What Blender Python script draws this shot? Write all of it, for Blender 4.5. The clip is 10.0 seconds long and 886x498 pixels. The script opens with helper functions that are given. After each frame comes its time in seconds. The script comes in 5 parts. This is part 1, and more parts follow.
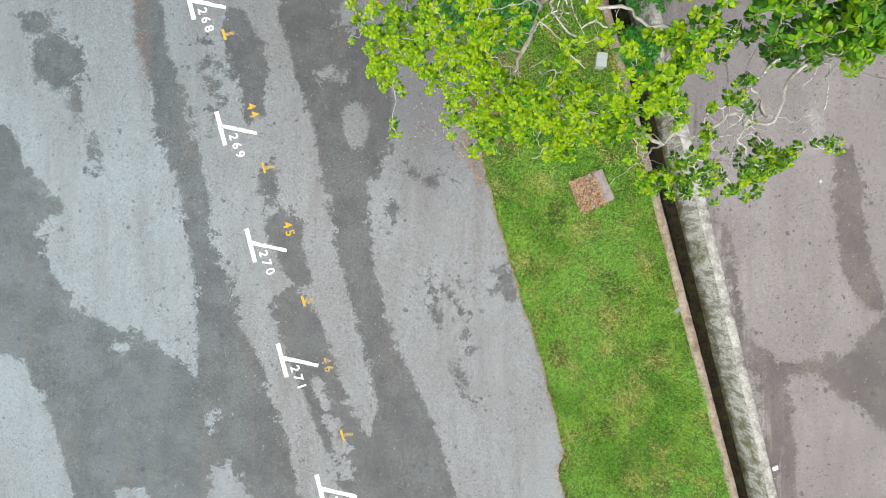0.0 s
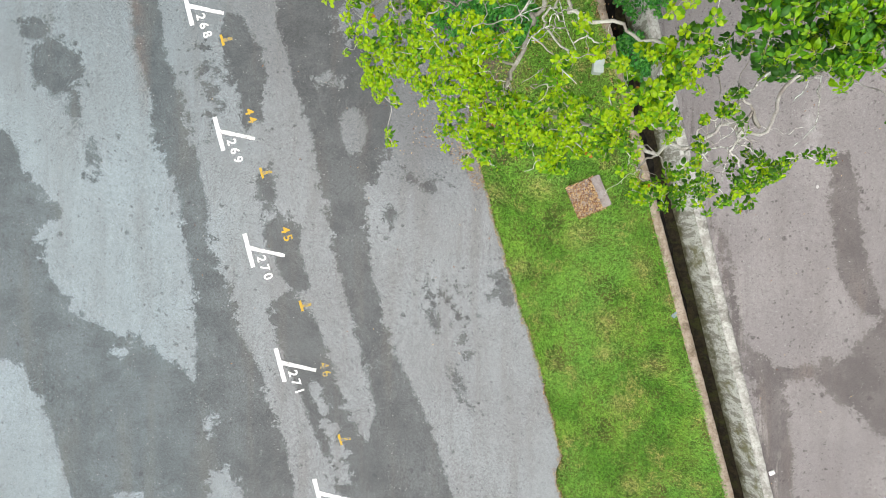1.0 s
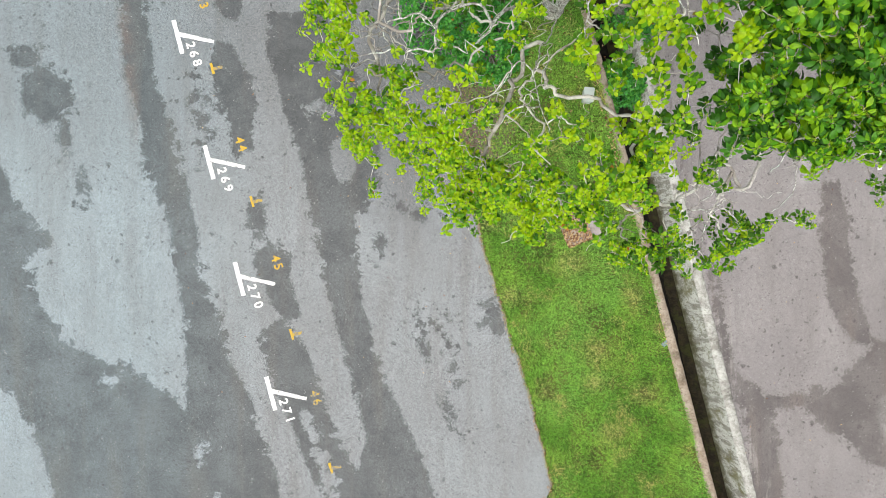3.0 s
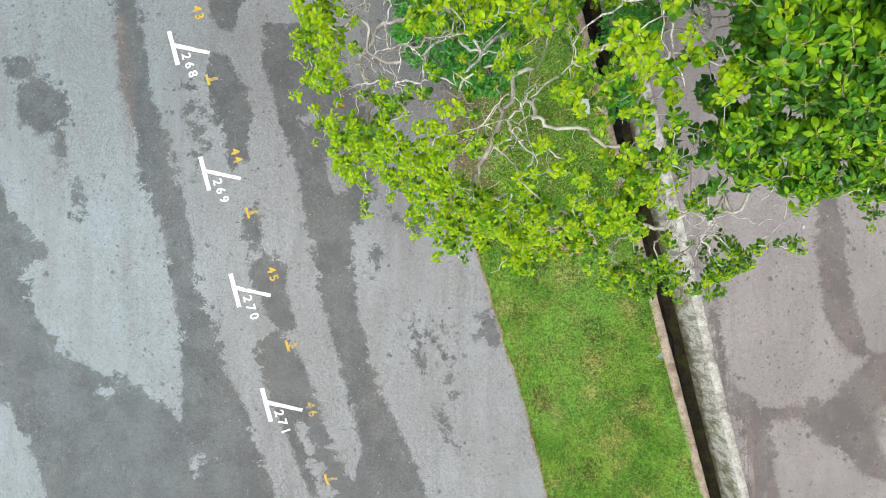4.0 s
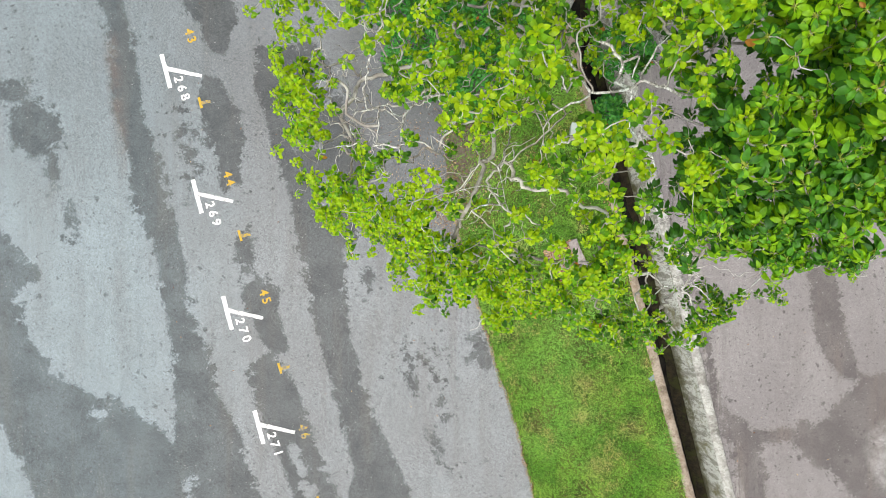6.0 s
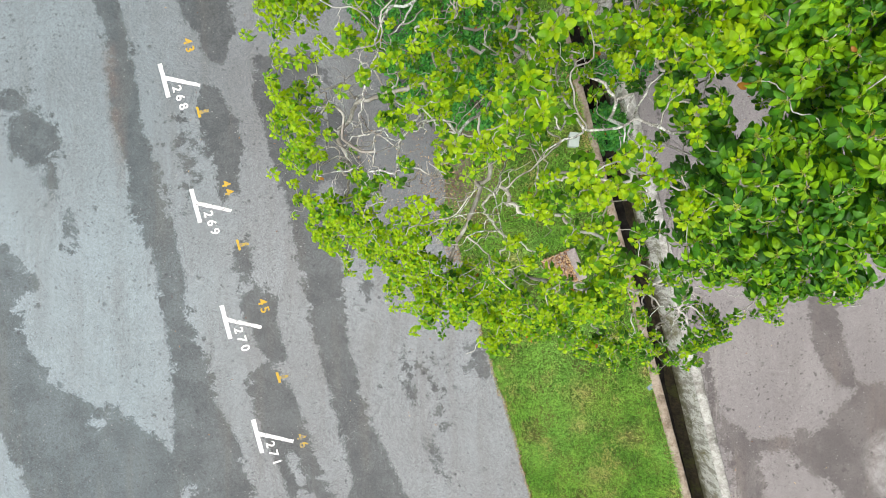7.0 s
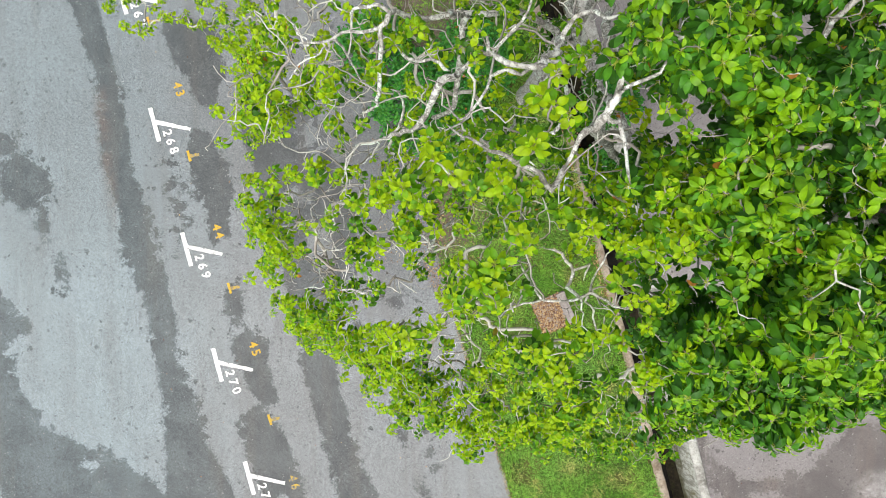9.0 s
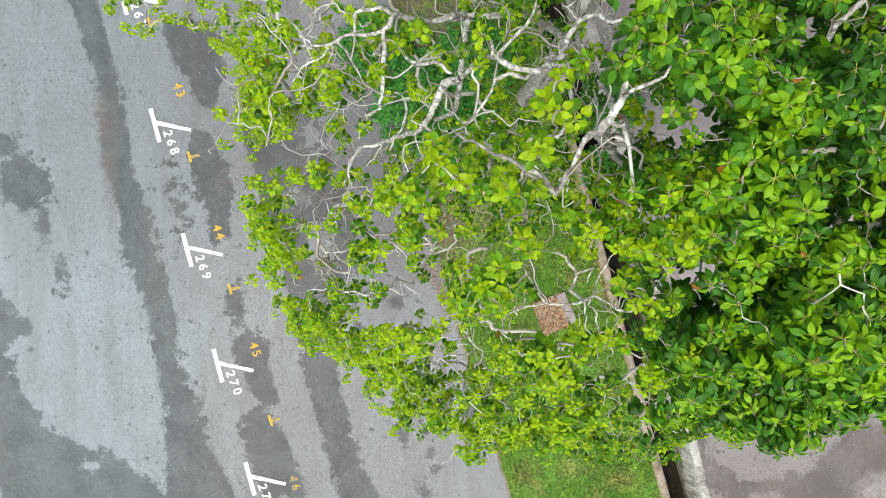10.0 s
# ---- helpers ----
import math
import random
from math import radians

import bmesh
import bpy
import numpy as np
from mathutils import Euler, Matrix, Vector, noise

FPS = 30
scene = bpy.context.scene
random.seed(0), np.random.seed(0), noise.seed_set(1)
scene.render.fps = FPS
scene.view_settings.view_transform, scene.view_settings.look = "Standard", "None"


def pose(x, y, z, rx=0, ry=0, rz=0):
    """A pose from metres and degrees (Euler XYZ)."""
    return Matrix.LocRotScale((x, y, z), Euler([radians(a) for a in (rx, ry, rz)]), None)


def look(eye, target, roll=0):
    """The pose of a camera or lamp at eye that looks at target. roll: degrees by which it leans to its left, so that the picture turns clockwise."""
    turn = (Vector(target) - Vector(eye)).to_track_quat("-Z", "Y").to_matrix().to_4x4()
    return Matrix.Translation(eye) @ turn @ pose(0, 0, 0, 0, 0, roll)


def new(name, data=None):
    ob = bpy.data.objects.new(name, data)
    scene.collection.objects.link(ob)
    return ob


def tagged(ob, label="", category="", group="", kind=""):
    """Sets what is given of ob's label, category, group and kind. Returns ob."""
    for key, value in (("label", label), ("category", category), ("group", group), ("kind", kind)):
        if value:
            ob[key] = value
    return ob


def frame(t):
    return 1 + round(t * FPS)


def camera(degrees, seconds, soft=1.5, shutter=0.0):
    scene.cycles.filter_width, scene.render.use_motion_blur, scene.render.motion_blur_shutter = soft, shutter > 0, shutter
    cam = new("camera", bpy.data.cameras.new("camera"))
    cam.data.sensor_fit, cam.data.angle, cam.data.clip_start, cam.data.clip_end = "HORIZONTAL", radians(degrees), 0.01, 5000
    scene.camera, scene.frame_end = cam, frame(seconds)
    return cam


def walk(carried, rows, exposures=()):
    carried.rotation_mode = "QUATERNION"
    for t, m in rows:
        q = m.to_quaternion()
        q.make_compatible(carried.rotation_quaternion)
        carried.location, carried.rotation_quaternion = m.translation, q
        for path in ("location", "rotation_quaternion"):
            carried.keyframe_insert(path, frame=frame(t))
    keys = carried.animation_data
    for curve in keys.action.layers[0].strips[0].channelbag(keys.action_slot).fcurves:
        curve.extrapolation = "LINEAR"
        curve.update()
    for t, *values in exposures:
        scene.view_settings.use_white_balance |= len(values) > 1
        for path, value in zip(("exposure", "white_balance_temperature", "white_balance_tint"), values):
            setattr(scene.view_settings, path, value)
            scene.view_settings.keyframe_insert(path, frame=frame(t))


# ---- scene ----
cam = camera(71.67, 10.0, 0.8, 0.5)
PATH = [
    (0, pose(0.235, 0.085, 12.087, -0.404, 1.263, -0.090)),
    (0.5, pose(0.251, 0.118, 12.104, -0.378, 1.288, -0.081)),
    (1, pose(0.292, 0.182, 12.116, -0.386, 1.295, -0.085)),
    (1.5, pose(0.361, 0.330, 12.133, -0.428, 1.285, -0.115)),
    (2, pose(0.403, 0.494, 12.147, -0.470, 1.278, -0.128)),
    (2.5, pose(0.440, 0.634, 12.130, -0.471, 1.257, -0.139)),
    (4, pose(0.568, 1.011, 12.093, -0.574, 1.296, -0.116)),
    (4.5, pose(0.626, 1.121, 12.102, -0.596, 1.329, -0.097)),
    (5, pose(0.664, 1.247, 12.107, -0.644, 1.331, -0.095)),
    (5.5, pose(0.714, 1.377, 12.108, -0.678, 1.341, -0.115)),
    (7, pose(0.766, 1.683, 12.117, -0.763, 1.309, -0.178)),
    (7.5, pose(0.826, 1.835, 12.122, -0.847, 1.320, -0.225)),
    (8, pose(0.894, 2.143, 12.128, -0.956, 1.358, -0.279)),
    (8.5, pose(0.937, 2.422, 12.133, -1.035, 1.390, -0.315)),
    (9, pose(0.993, 2.590, 12.139, -1.038, 1.416, -0.359)),
    (9.5, pose(0.986, 2.609, 12.136, -1.059, 1.385, -0.384)),
    (10, pose(0.973, 2.607, 12.139, -1.051, 1.378, -0.371)),
]
walk(cam, PATH)

# ---- daylight: bright overcast sky, a very soft sun ----
world = bpy.data.worlds.new("overcast_sky")
scene.world = world
world.use_nodes = True
wn = world.node_tree.nodes
wl = world.node_tree.links
sky = wn.new("ShaderNodeTexSky")
sky.sky_type = "NISHITA"
sky.sun_disc = False
sky.sun_elevation = radians(62)
sky.sun_rotation = radians(205)
sky.air_density = 1.0
sky.dust_density = 6.0
grey = wn.new("ShaderNodeHueSaturation")
grey.inputs["Saturation"].default_value = 0.22
wl.new(sky.outputs["Color"], grey.inputs["Color"])
wl.new(grey.outputs["Color"], wn["Background"].inputs["Color"])
wn["Background"].inputs["Strength"].default_value = 0.12
sun = new("sun", bpy.data.lights.new("sun", "SUN"))
sun.data.energy = 1.2
sun.data.angle = radians(35)
sun.data.color = (1.0, 0.97, 0.92)
sun.matrix_world = look((-4.0, -7.0, 20.0), (0.0, 0.0, 0.0))
scene.view_settings.exposure = 0.67


# ---- node helpers ----
class Graph:
    """A small wrapper to write materials down briefly."""

    def __init__(self, name):
        self.mat = bpy.data.materials.new(name)
        self.mat.use_nodes = True
        self.nt = self.mat.node_tree
        self.bsdf = self.nt.nodes["Principled BSDF"]
        self.pos = self.nt.nodes.new("ShaderNodeNewGeometry").outputs["Position"]

    def set(self, socket, value):
        if isinstance(value, bpy.types.NodeSocket):
            self.nt.links.new(value, socket)
        else:
            socket.default_value = value

    def noise(self, scale, detail=4.0, rough=0.55, vec=None, distort=0.0):
        n = self.nt.nodes.new("ShaderNodeTexNoise")
        self.set(n.inputs["Vector"], vec or self.pos)
        n.inputs["Scale"].default_value = scale
        n.inputs["Detail"].default_value = detail
        n.inputs["Roughness"].default_value = rough
        n.inputs["Distortion"].default_value = distort
        return n.outputs["Fac"]

    def voronoi(self, scale, out="Distance", vec=None):
        n = self.nt.nodes.new("ShaderNodeTexVoronoi")
        n.voronoi_dimensions = "2D"
        self.set(n.inputs["Vector"], vec or self.pos)
        n.inputs["Scale"].default_value = scale
        return n.outputs[out]

    def stretch(self, sx, sy, sz, turn=0.0):
        n = self.nt.nodes.new("ShaderNodeMapping")
        self.set(n.inputs["Vector"], self.pos)
        n.inputs["Scale"].default_value = (sx, sy, sz)
        n.inputs["Rotation"].default_value = (0, 0, radians(turn))
        return n.outputs["Vector"]

    def math(self, op, a, b=0.0, clamp=False):
        n = self.nt.nodes.new("ShaderNodeMath")
        n.operation, n.use_clamp = op, clamp
        self.set(n.inputs[0], a)
        self.set(n.inputs[1], b)
        return n.outputs[0]

    def ramp(self, value, lo, hi, to_lo=0.0, to_hi=1.0):
        n = self.nt.nodes.new("ShaderNodeMapRange")
        n.interpolation_type = "SMOOTHSTEP"
        self.set(n.inputs["Value"], value)
        for key, v in (("From Min", lo), ("From Max", hi), ("To Min", to_lo), ("To Max", to_hi)):
            n.inputs[key].default_value = v
        return n.outputs["Result"]

    def mix(self, fac, a, b, mode="MIX"):
        n = self.nt.nodes.new("ShaderNodeMix")
        n.data_type, n.blend_type = "RGBA", mode
        self.set(n.inputs["Factor"], fac)
        self.set(n.inputs["A"], a if isinstance(a, bpy.types.NodeSocket) else (*a, 1))
        self.set(n.inputs["B"], b if isinstance(b, bpy.types.NodeSocket) else (*b, 1))
        return n.outputs["Result"]

    def grey(self, value):
        n = self.nt.nodes.new("ShaderNodeCombineColor")
        for i in range(3):
            self.set(n.inputs[i], value)
        return n.outputs["Color"]

    def attr(self, name):
        n = self.nt.nodes.new("ShaderNodeAttribute")
        n.attribute_name = name
        return n.outputs["Fac"]

    def per_island(self):
        return self.nt.nodes.new("ShaderNodeNewGeometry").outputs["Random Per Island"]

    def per_object(self):
        return self.nt.nodes.new("ShaderNodeObjectInfo").outputs["Random"]

    def bump(self, height, strength=0.4, distance=0.01):
        n = self.nt.nodes.new("ShaderNodeBump")
        n.inputs["Strength"].default_value = strength
        n.inputs["Distance"].default_value = distance
        self.set(n.inputs["Height"], height)
        self.set(self.bsdf.inputs["Normal"], n.outputs["Normal"])

    def done(self, colour, rough=0.8, spec=0.4):
        self.set(self.bsdf.inputs["Base Color"], colour if isinstance(colour, bpy.types.NodeSocket) else (*colour, 1))
        self.set(self.bsdf.inputs["Roughness"], rough)
        self.bsdf.inputs["Specular IOR Level"].default_value = spec
        return self.mat


def asphalt_like(name, light, dark, warm, tint, grain, drips=0.0, mark=(0.18, 0.13, 0.11), soft=0.03, ragged=1.0):
    """Worn tarmac: dry and damp areas by the attribute 'damp', paler lane and painted shade by 'tone', aggregate grain,
    specks and drips.
    """
    g = Graph(name)
    wild = g.ramp(g.noise(0.6, 3, 0.5), 0.42, 0.58, 0.35, 1.5)
    edge = g.math("ADD", g.math("MULTIPLY", g.math("MULTIPLY", g.math("SUBTRACT", g.noise(4.2, 7, 0.74), 0.5), 0.85), wild),
                  g.math("MULTIPLY", g.math("SUBTRACT", g.noise(24, 4, 0.7), 0.5), 0.26 * ragged))
    field = g.math("ADD", g.attr("damp"), edge)
    damp = g.ramp(field, -soft, soft)
    blotch = g.noise(0.55, 4, 0.6)
    streak = g.noise(1.0, 5, 0.6, g.stretch(2.2, 0.25, 1, -15))
    dry = g.mix(g.ramp(blotch, 0.38, 0.62), light, tint)
    dry = g.mix(g.ramp(streak, 0.45, 0.7, 0, 0.6), dry, warm)
    wet = g.mix(g.ramp(g.noise(1.3, 5, 0.65), 0.38, 0.62), dark, [c * 1.3 for c in dark])
    wet = g.mix(g.ramp(streak, 0.48, 0.7, 0, 0.6), wet, [dark[0] * 1.38, dark[1] * 1.25, dark[2] * 1.15])
    base = g.mix(damp, dry, wet)
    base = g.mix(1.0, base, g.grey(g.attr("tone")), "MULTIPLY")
    base = g.mix(g.math("MULTIPLY", g.ramp(g.attr("rust"), -0.12, 0.2), g.ramp(g.noise(3, 5, 0.7), 0.3, 0.65, 0, 0.75)), base, mark)
    base = g.mix(g.attr("lane"), base, g.mix(1.0, base, (0.90, 1.0, 1.035), "MULTIPLY"))
    # silt and scum washed along the gutter
    wash = g.noise(1.0, 6, 0.68, g.stretch(5.0, 0.55, 1, -14))
    base = g.mix(g.math("MULTIPLY", g.attr("gutter"), g.ramp(wash, 0.52, 0.66, 0, 0.75)), base, (0.30, 0.28, 0.26))
    base = g.mix(g.math("MULTIPLY", g.attr("gutter"), g.ramp(wash, 0.34, 0.47, 0.7, 0)), base, (0.10, 0.088, 0.08))
    # drips of oil and water, in loose groups
    bent = g.nt.nodes.new("ShaderNodeVectorMath")
    bent.operation = "MULTIPLY_ADD"
    wob = g.nt.nodes.new("ShaderNodeTexNoise")
    wob.inputs["Scale"].default_value = 14
    g.set(wob.inputs["Vector"], g.pos)
    g.set(bent.inputs[0], wob.outputs["Color"])
    bent.inputs[1].default_value = (0.10, 0.10, 0.0)
    g.set(bent.inputs[2], g.pos)
    flat = g.nt.nodes.new("ShaderNodeVectorMath")
    flat.operation = "MULTIPLY"
    flat.inputs[1].default_value = (1, 1, 0)
    g.set(flat.inputs[0], bent.outputs[0])
    for scale, size, share, depth in ((1.9, 0.11, 0.56, 0.6), (4.6, 0.14, 0.50, 0.65)):
        near = g.voronoi(scale, "Distance", flat.outputs[0])
        some = g.ramp(g.voronoi(scale, "Color", flat.outputs[0]), share - drips, share - drips + 0.02)
        group = g.ramp(g.noise(0.8, 3, 0.6), 0.44, 0.56)
        d = g.math("MULTIPLY", g.math("MULTIPLY", g.ramp(near, size * 0.5, size, depth, 0.0), some), group)
        base = g.mix(d, base, [c * 0.6 for c in dark])
    mottled = g.ramp(g.noise(9, 6, 0.75), 0.55, 0.68, 0, 0.34)
    base = g.mix(mottled, base, dark)
    # grain
    turned = g.stretch(1, 1, 1, 37)
    fine = g.noise(85, 3, 0.85, turned)
    base = g.mix(1.0, base, g.grey(g.ramp(fine, 0.36, 0.64, 1 - grain, 1 + grain)), "MULTIPLY")
    middle = g.noise(22, 4, 0.75, turned)
    base = g.mix(1.0, base, g.grey(g.ramp(middle, 0.36, 0.64, 1 - grain * 0.3, 1 + grain * 0.3)), "MULTIPLY")
    stones = g.voronoi(55, "Color", turned)
    base = g.mix(g.ramp(stones, 0.90, 0.96, 0, 0.7), base, (0.40, 0.40, 0.385))
    pits = g.voronoi(48, "Color", g.stretch(1, 1, 1, 31))
    base = g.mix(g.ramp(pits, 0.84, 0.92, 0, 0.65), base, [c * 0.55 for c in dark])
    g.bump(g.math("ADD", fine, g.voronoi(70)), 0.6, 0.008)
    return g.done(base, g.ramp(damp, 0, 1, 0.93, 0.75), 0.3)


M_ASPHALT = asphalt_like("asphalt", (0.256, 0.267, 0.271), (0.107, 0.114, 0.115), (0.215, 0.212, 0.208), (0.28, 0.298, 0.305), 0.42, -0.08)
M_PAVING = asphalt_like("old_paving", (0.226, 0.210, 0.206), (0.116, 0.105, 0.101), (0.195, 0.178, 0.172), (0.255, 0.238, 0.232), 0.24, -0.06, (0.38, 0.365, 0.35), 0.04, 1.3)


def concrete(name, base, dirt, amount=0.5, moss=0.0):
    g = Graph(name)
    c = g.mix(g.ramp(g.noise(6, 6, 0.7), 0.35, 0.7, 0, amount), base, dirt)
    c = g.mix(g.ramp(g.noise(26, 6, 0.8), 0.5, 0.62, 0, amount * 0.7), c, [v * 0.75 for v in dirt])
    c = g.mix(g.ramp(g.noise(2.0, 6, 0.75), 0.52, 0.68, 0, amount), c, [v * 0.6 for v in dirt])
    if moss:
        c = g.mix(g.ramp(g.noise(3.4, 6, 0.7), 0.5, 0.68, 0, moss), c, (0.09, 0.088, 0.03))
    f = g.noise(80, 3, 0.7)
    c = g.mix(1.0, c, g.grey(g.ramp(f, 0.3, 0.7, 0.86, 1.12)), "MULTIPLY")
    g.bump(g.math("ADD", f, g.noise(14, 4)), 0.4, 0.01)
    return g.done(c, 0.9, 0.3)


M_KERB = concrete("kerb_concrete", (0.37, 0.315, 0.25), (0.20, 0.15, 0.10), 0.9)
M_KERB_PALE = concrete("pale_kerb_concrete", (0.48, 0.48, 0.44), (0.20, 0.19, 0.165), 0.9)
M_SLAB = concrete("slab_concrete", (0.33, 0.30, 0.285), (0.22, 0.18, 0.16), 0.7)


def drain_wall_material():
    g = Graph("drain_wall")
    runs = g.noise(1.0, 7, 0.78, g.stretch(6.5, 6.5, 1.2, 15))
    c = g.mix(g.ramp(runs, 0.49, 0.55, 0, 0.85), (0.55, 0.57, 0.51), (0.22, 0.215, 0.175))
    c = g.mix(g.ramp(g.noise(24, 7, 0.85), 0.53, 0.58, 0, 0.75), c, (0.11, 0.105, 0.08))
    c = g.mix(g.ramp(g.noise(2.2, 6, 0.7), 0.5, 0.66, 0, 0.8), c, (0.13, 0.125, 0.04))
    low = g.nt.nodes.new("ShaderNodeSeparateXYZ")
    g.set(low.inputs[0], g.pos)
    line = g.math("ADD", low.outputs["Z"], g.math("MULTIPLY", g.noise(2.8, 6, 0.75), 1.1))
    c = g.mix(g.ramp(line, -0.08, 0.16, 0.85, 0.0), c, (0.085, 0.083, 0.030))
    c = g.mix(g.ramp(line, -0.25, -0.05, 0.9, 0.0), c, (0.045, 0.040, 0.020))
    g.bump(g.noise(20, 5), 0.5, 0.01)
    return g.done(c, 0.8, 0.35)


M_DRAIN = drain_wall_material()


def drain_bed_material():
    g = Graph("drain_bed")
    # near-black base: the shade down in the drain is put into the colour
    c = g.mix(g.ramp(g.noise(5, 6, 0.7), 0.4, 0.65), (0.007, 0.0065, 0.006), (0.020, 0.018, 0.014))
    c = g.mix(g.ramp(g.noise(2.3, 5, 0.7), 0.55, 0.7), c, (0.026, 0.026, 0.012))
    g.bump(g.noise(30, 4), 0.5, 0.01)
    return g.done(c, g.ramp(g.noise(3, 3), 0.4, 0.6, 0.7, 0.95), 0.08)


M_BED_SHADED = drain_bed_material()


def silt_material():
    g = Graph("silt_and_moss")
    c = g.mix(g.ramp(g.noise(7, 6, 0.75), 0.4, 0.62), (0.013, 0.010, 0.006), (0.034, 0.027, 0.014))
    c = g.mix(g.ramp(g.noise(3, 5, 0.7), 0.48, 0.62), c, (0.032, 0.036, 0.010))
    c = g.mix(g.ramp(g.noise(11, 5, 0.75), 0.52, 0.64), c, (0.022, 0.018, 0.012))
    g.bump(g.noise(30, 4), 0.6, 0.02)
    return g.done(c, 0.9, 0.2)


M_SILT = silt_material()


def soil_material():
    g = Graph("soil_and_thatch")
    c = g.mix(g.ramp(g.noise(2.2, 5, 0.65), 0.4, 0.65), (0.045, 0.075, 0.016), (0.11, 0.11, 0.035))
    c = g.mix(g.ramp(g.noise(30, 4, 0.7), 0.5, 0.7, 0, 0.7), c, (0.11, 0.075, 0.04))
    dirt = g.mix(g.ramp(g.noise(16, 5, 0.75), 0.4, 0.62), (0.17, 0.135, 0.115), (0.10, 0.075, 0.058))
    c = g.mix(g.ramp(g.math("ADD", g.attr("bare"), g.math("MULTIPLY", g.math("SUBTRACT", g.noise(2.5, 5, 0.7), 0.5), 1.6)), 0.35, 0.65), c, dirt)
    g.bump(g.noise(40, 4), 0.8, 0.03)
    return g.done(c, 0.95, 0.1)


M_SOIL = soil_material()


def grass_material():
    g = Graph("grass_blade")
    tone = g.ramp(g.noise(1.1, 4, 0.6), 0.38, 0.62)
    c = g.mix(tone, (0.090, 0.230, 0.015), (0.165, 0.315, 0.032))
    c = g.mix(g.ramp(g.noise(9, 4, 0.7), 0.42, 0.62, 0, 0.30), c, (0.045, 0.135, 0.010))
    dryness = g.math("ADD", g.noise(1.5, 5, 0.72), g.math("MULTIPLY", g.per_island(), 0.2))
    c = g.mix(g.ramp(g.noise(0.5, 3, 0.5), 0.5, 0.62, 0, 0.45), c, (0.15, 0.34, 0.05))
    c = g.mix(g.ramp(dryness, 0.67, 0.82, 0, 0.85), c, (0.30, 0.26, 0.085))
    straw = g.math("MULTIPLY", g.attr("dry"), g.ramp(g.math("ADD", g.noise(7, 4, 0.7), g.math("MULTIPLY", g.per_island(), 0.3)), 0.45, 0.85, 0.05, 0.75))
    c = g.mix(straw, c, (0.36, 0.30, 0.11))
    c = g.mix(1.0, c, g.grey(g.ramp(g.per_island(), 0, 1, 0.45, 1.6)), "MULTIPLY")
    return g.done(c, 0.6, 0.25)


M_GRASS = grass_material()


def leaf_material(name, young, old, dark, single=False):
    g = Graph(name)
    r = g.per_object() if single else g.per_island()
    # the attribute holds leaf age and crown shade, both put into the colour
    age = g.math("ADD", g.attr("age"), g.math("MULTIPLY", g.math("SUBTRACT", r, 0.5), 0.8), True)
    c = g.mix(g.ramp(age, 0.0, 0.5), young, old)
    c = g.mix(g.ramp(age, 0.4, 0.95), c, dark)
    c = g.mix(g.ramp(r, 0.9965, 0.998), c, (0.40, 0.17, 0.03))
    c = g.mix(g.ramp(g.math("MULTIPLY", g.attr("age"), -1.0), 0.5, 1.0), c, (0.42, 0.47, 0.08))
    c = g.mix(1.0, c, g.grey(g.ramp(g.noise(25, 3), 0.3, 0.7, 0.8, 1.2)), "MULTIPLY")
    g.done(c, 0.45, 0.28)
    thin = g.nt.nodes.new("ShaderNodeBsdfTranslucent")
    g.set(thin.inputs["Color"], g.mix(1.0, c, (1.2, 1.2, 0.5), "MULTIPLY"))
    both = g.nt.nodes.new("ShaderNodeMixShader")
    both.inputs["Fac"].default_value = 0.40
    g.set(both.inputs[1], g.bsdf.outputs["BSDF"])
    g.set(both.inputs[2], thin.outputs["BSDF"])
    g.set(g.nt.nodes["Material Output"].inputs["Surface"], both.outputs["Shader"])
    return g.mat


LIME = (0.33, 0.49, 0.003), (0.120, 0.315, 0.005), (0.036, 0.120, 0.008)
GREEN = (0.235, 0.445, 0.006), (0.068, 0.24, 0.012), (0.032, 0.118, 0.012)
M_LEAF, M_LEAF_ONE = leaf_material("leaf", *LIME), leaf_material("single_leaf", *LIME, True)
M_DEEP, M_DEEP_ONE = leaf_material("deep_leaf", *GREEN), leaf_material("single_deep_leaf", *GREEN, True)
M_SHRUB = leaf_material("shrub_leaf", (0.11, 0.36, 0.05), (0.055, 0.27, 0.045), (0.03, 0.16, 0.03))


def bark_material():
    g = Graph("pale_bark")
    c = g.mix(g.ramp(g.noise(9, 6, 0.7), 0.4, 0.62), (0.70, 0.71, 0.66), (0.36, 0.34, 0.31))
    c = g.mix(g.ramp(g.noise(4, 5, 0.7), 0.52, 0.64, 0, 0.8), c, (0.60, 0.69, 0.62))
    c = g.mix(g.ramp(g.noise(30, 5, 0.85), 0.45, 0.56, 0, 0.85), c, (0.14, 0.13, 0.11))
    g.bump(g.noise(60, 4), 0.6, 0.008)
    return g.done(c, 0.9, 0.2)


def twig_material():
    g = Graph("twig_bark")
    c = g.mix(g.ramp(g.noise(3, 4, 0.6), 0.38, 0.62), (0.58, 0.57, 0.52), (0.30, 0.275, 0.24))
    c = g.mix(g.ramp(g.noise(40, 3, 0.7), 0.5, 0.7, 0, 0.6), c, (0.15, 0.12, 0.10))
    return g.done(c, 0.9, 0.2)


M_BARK = bark_material()
M_TWIG = twig_material()


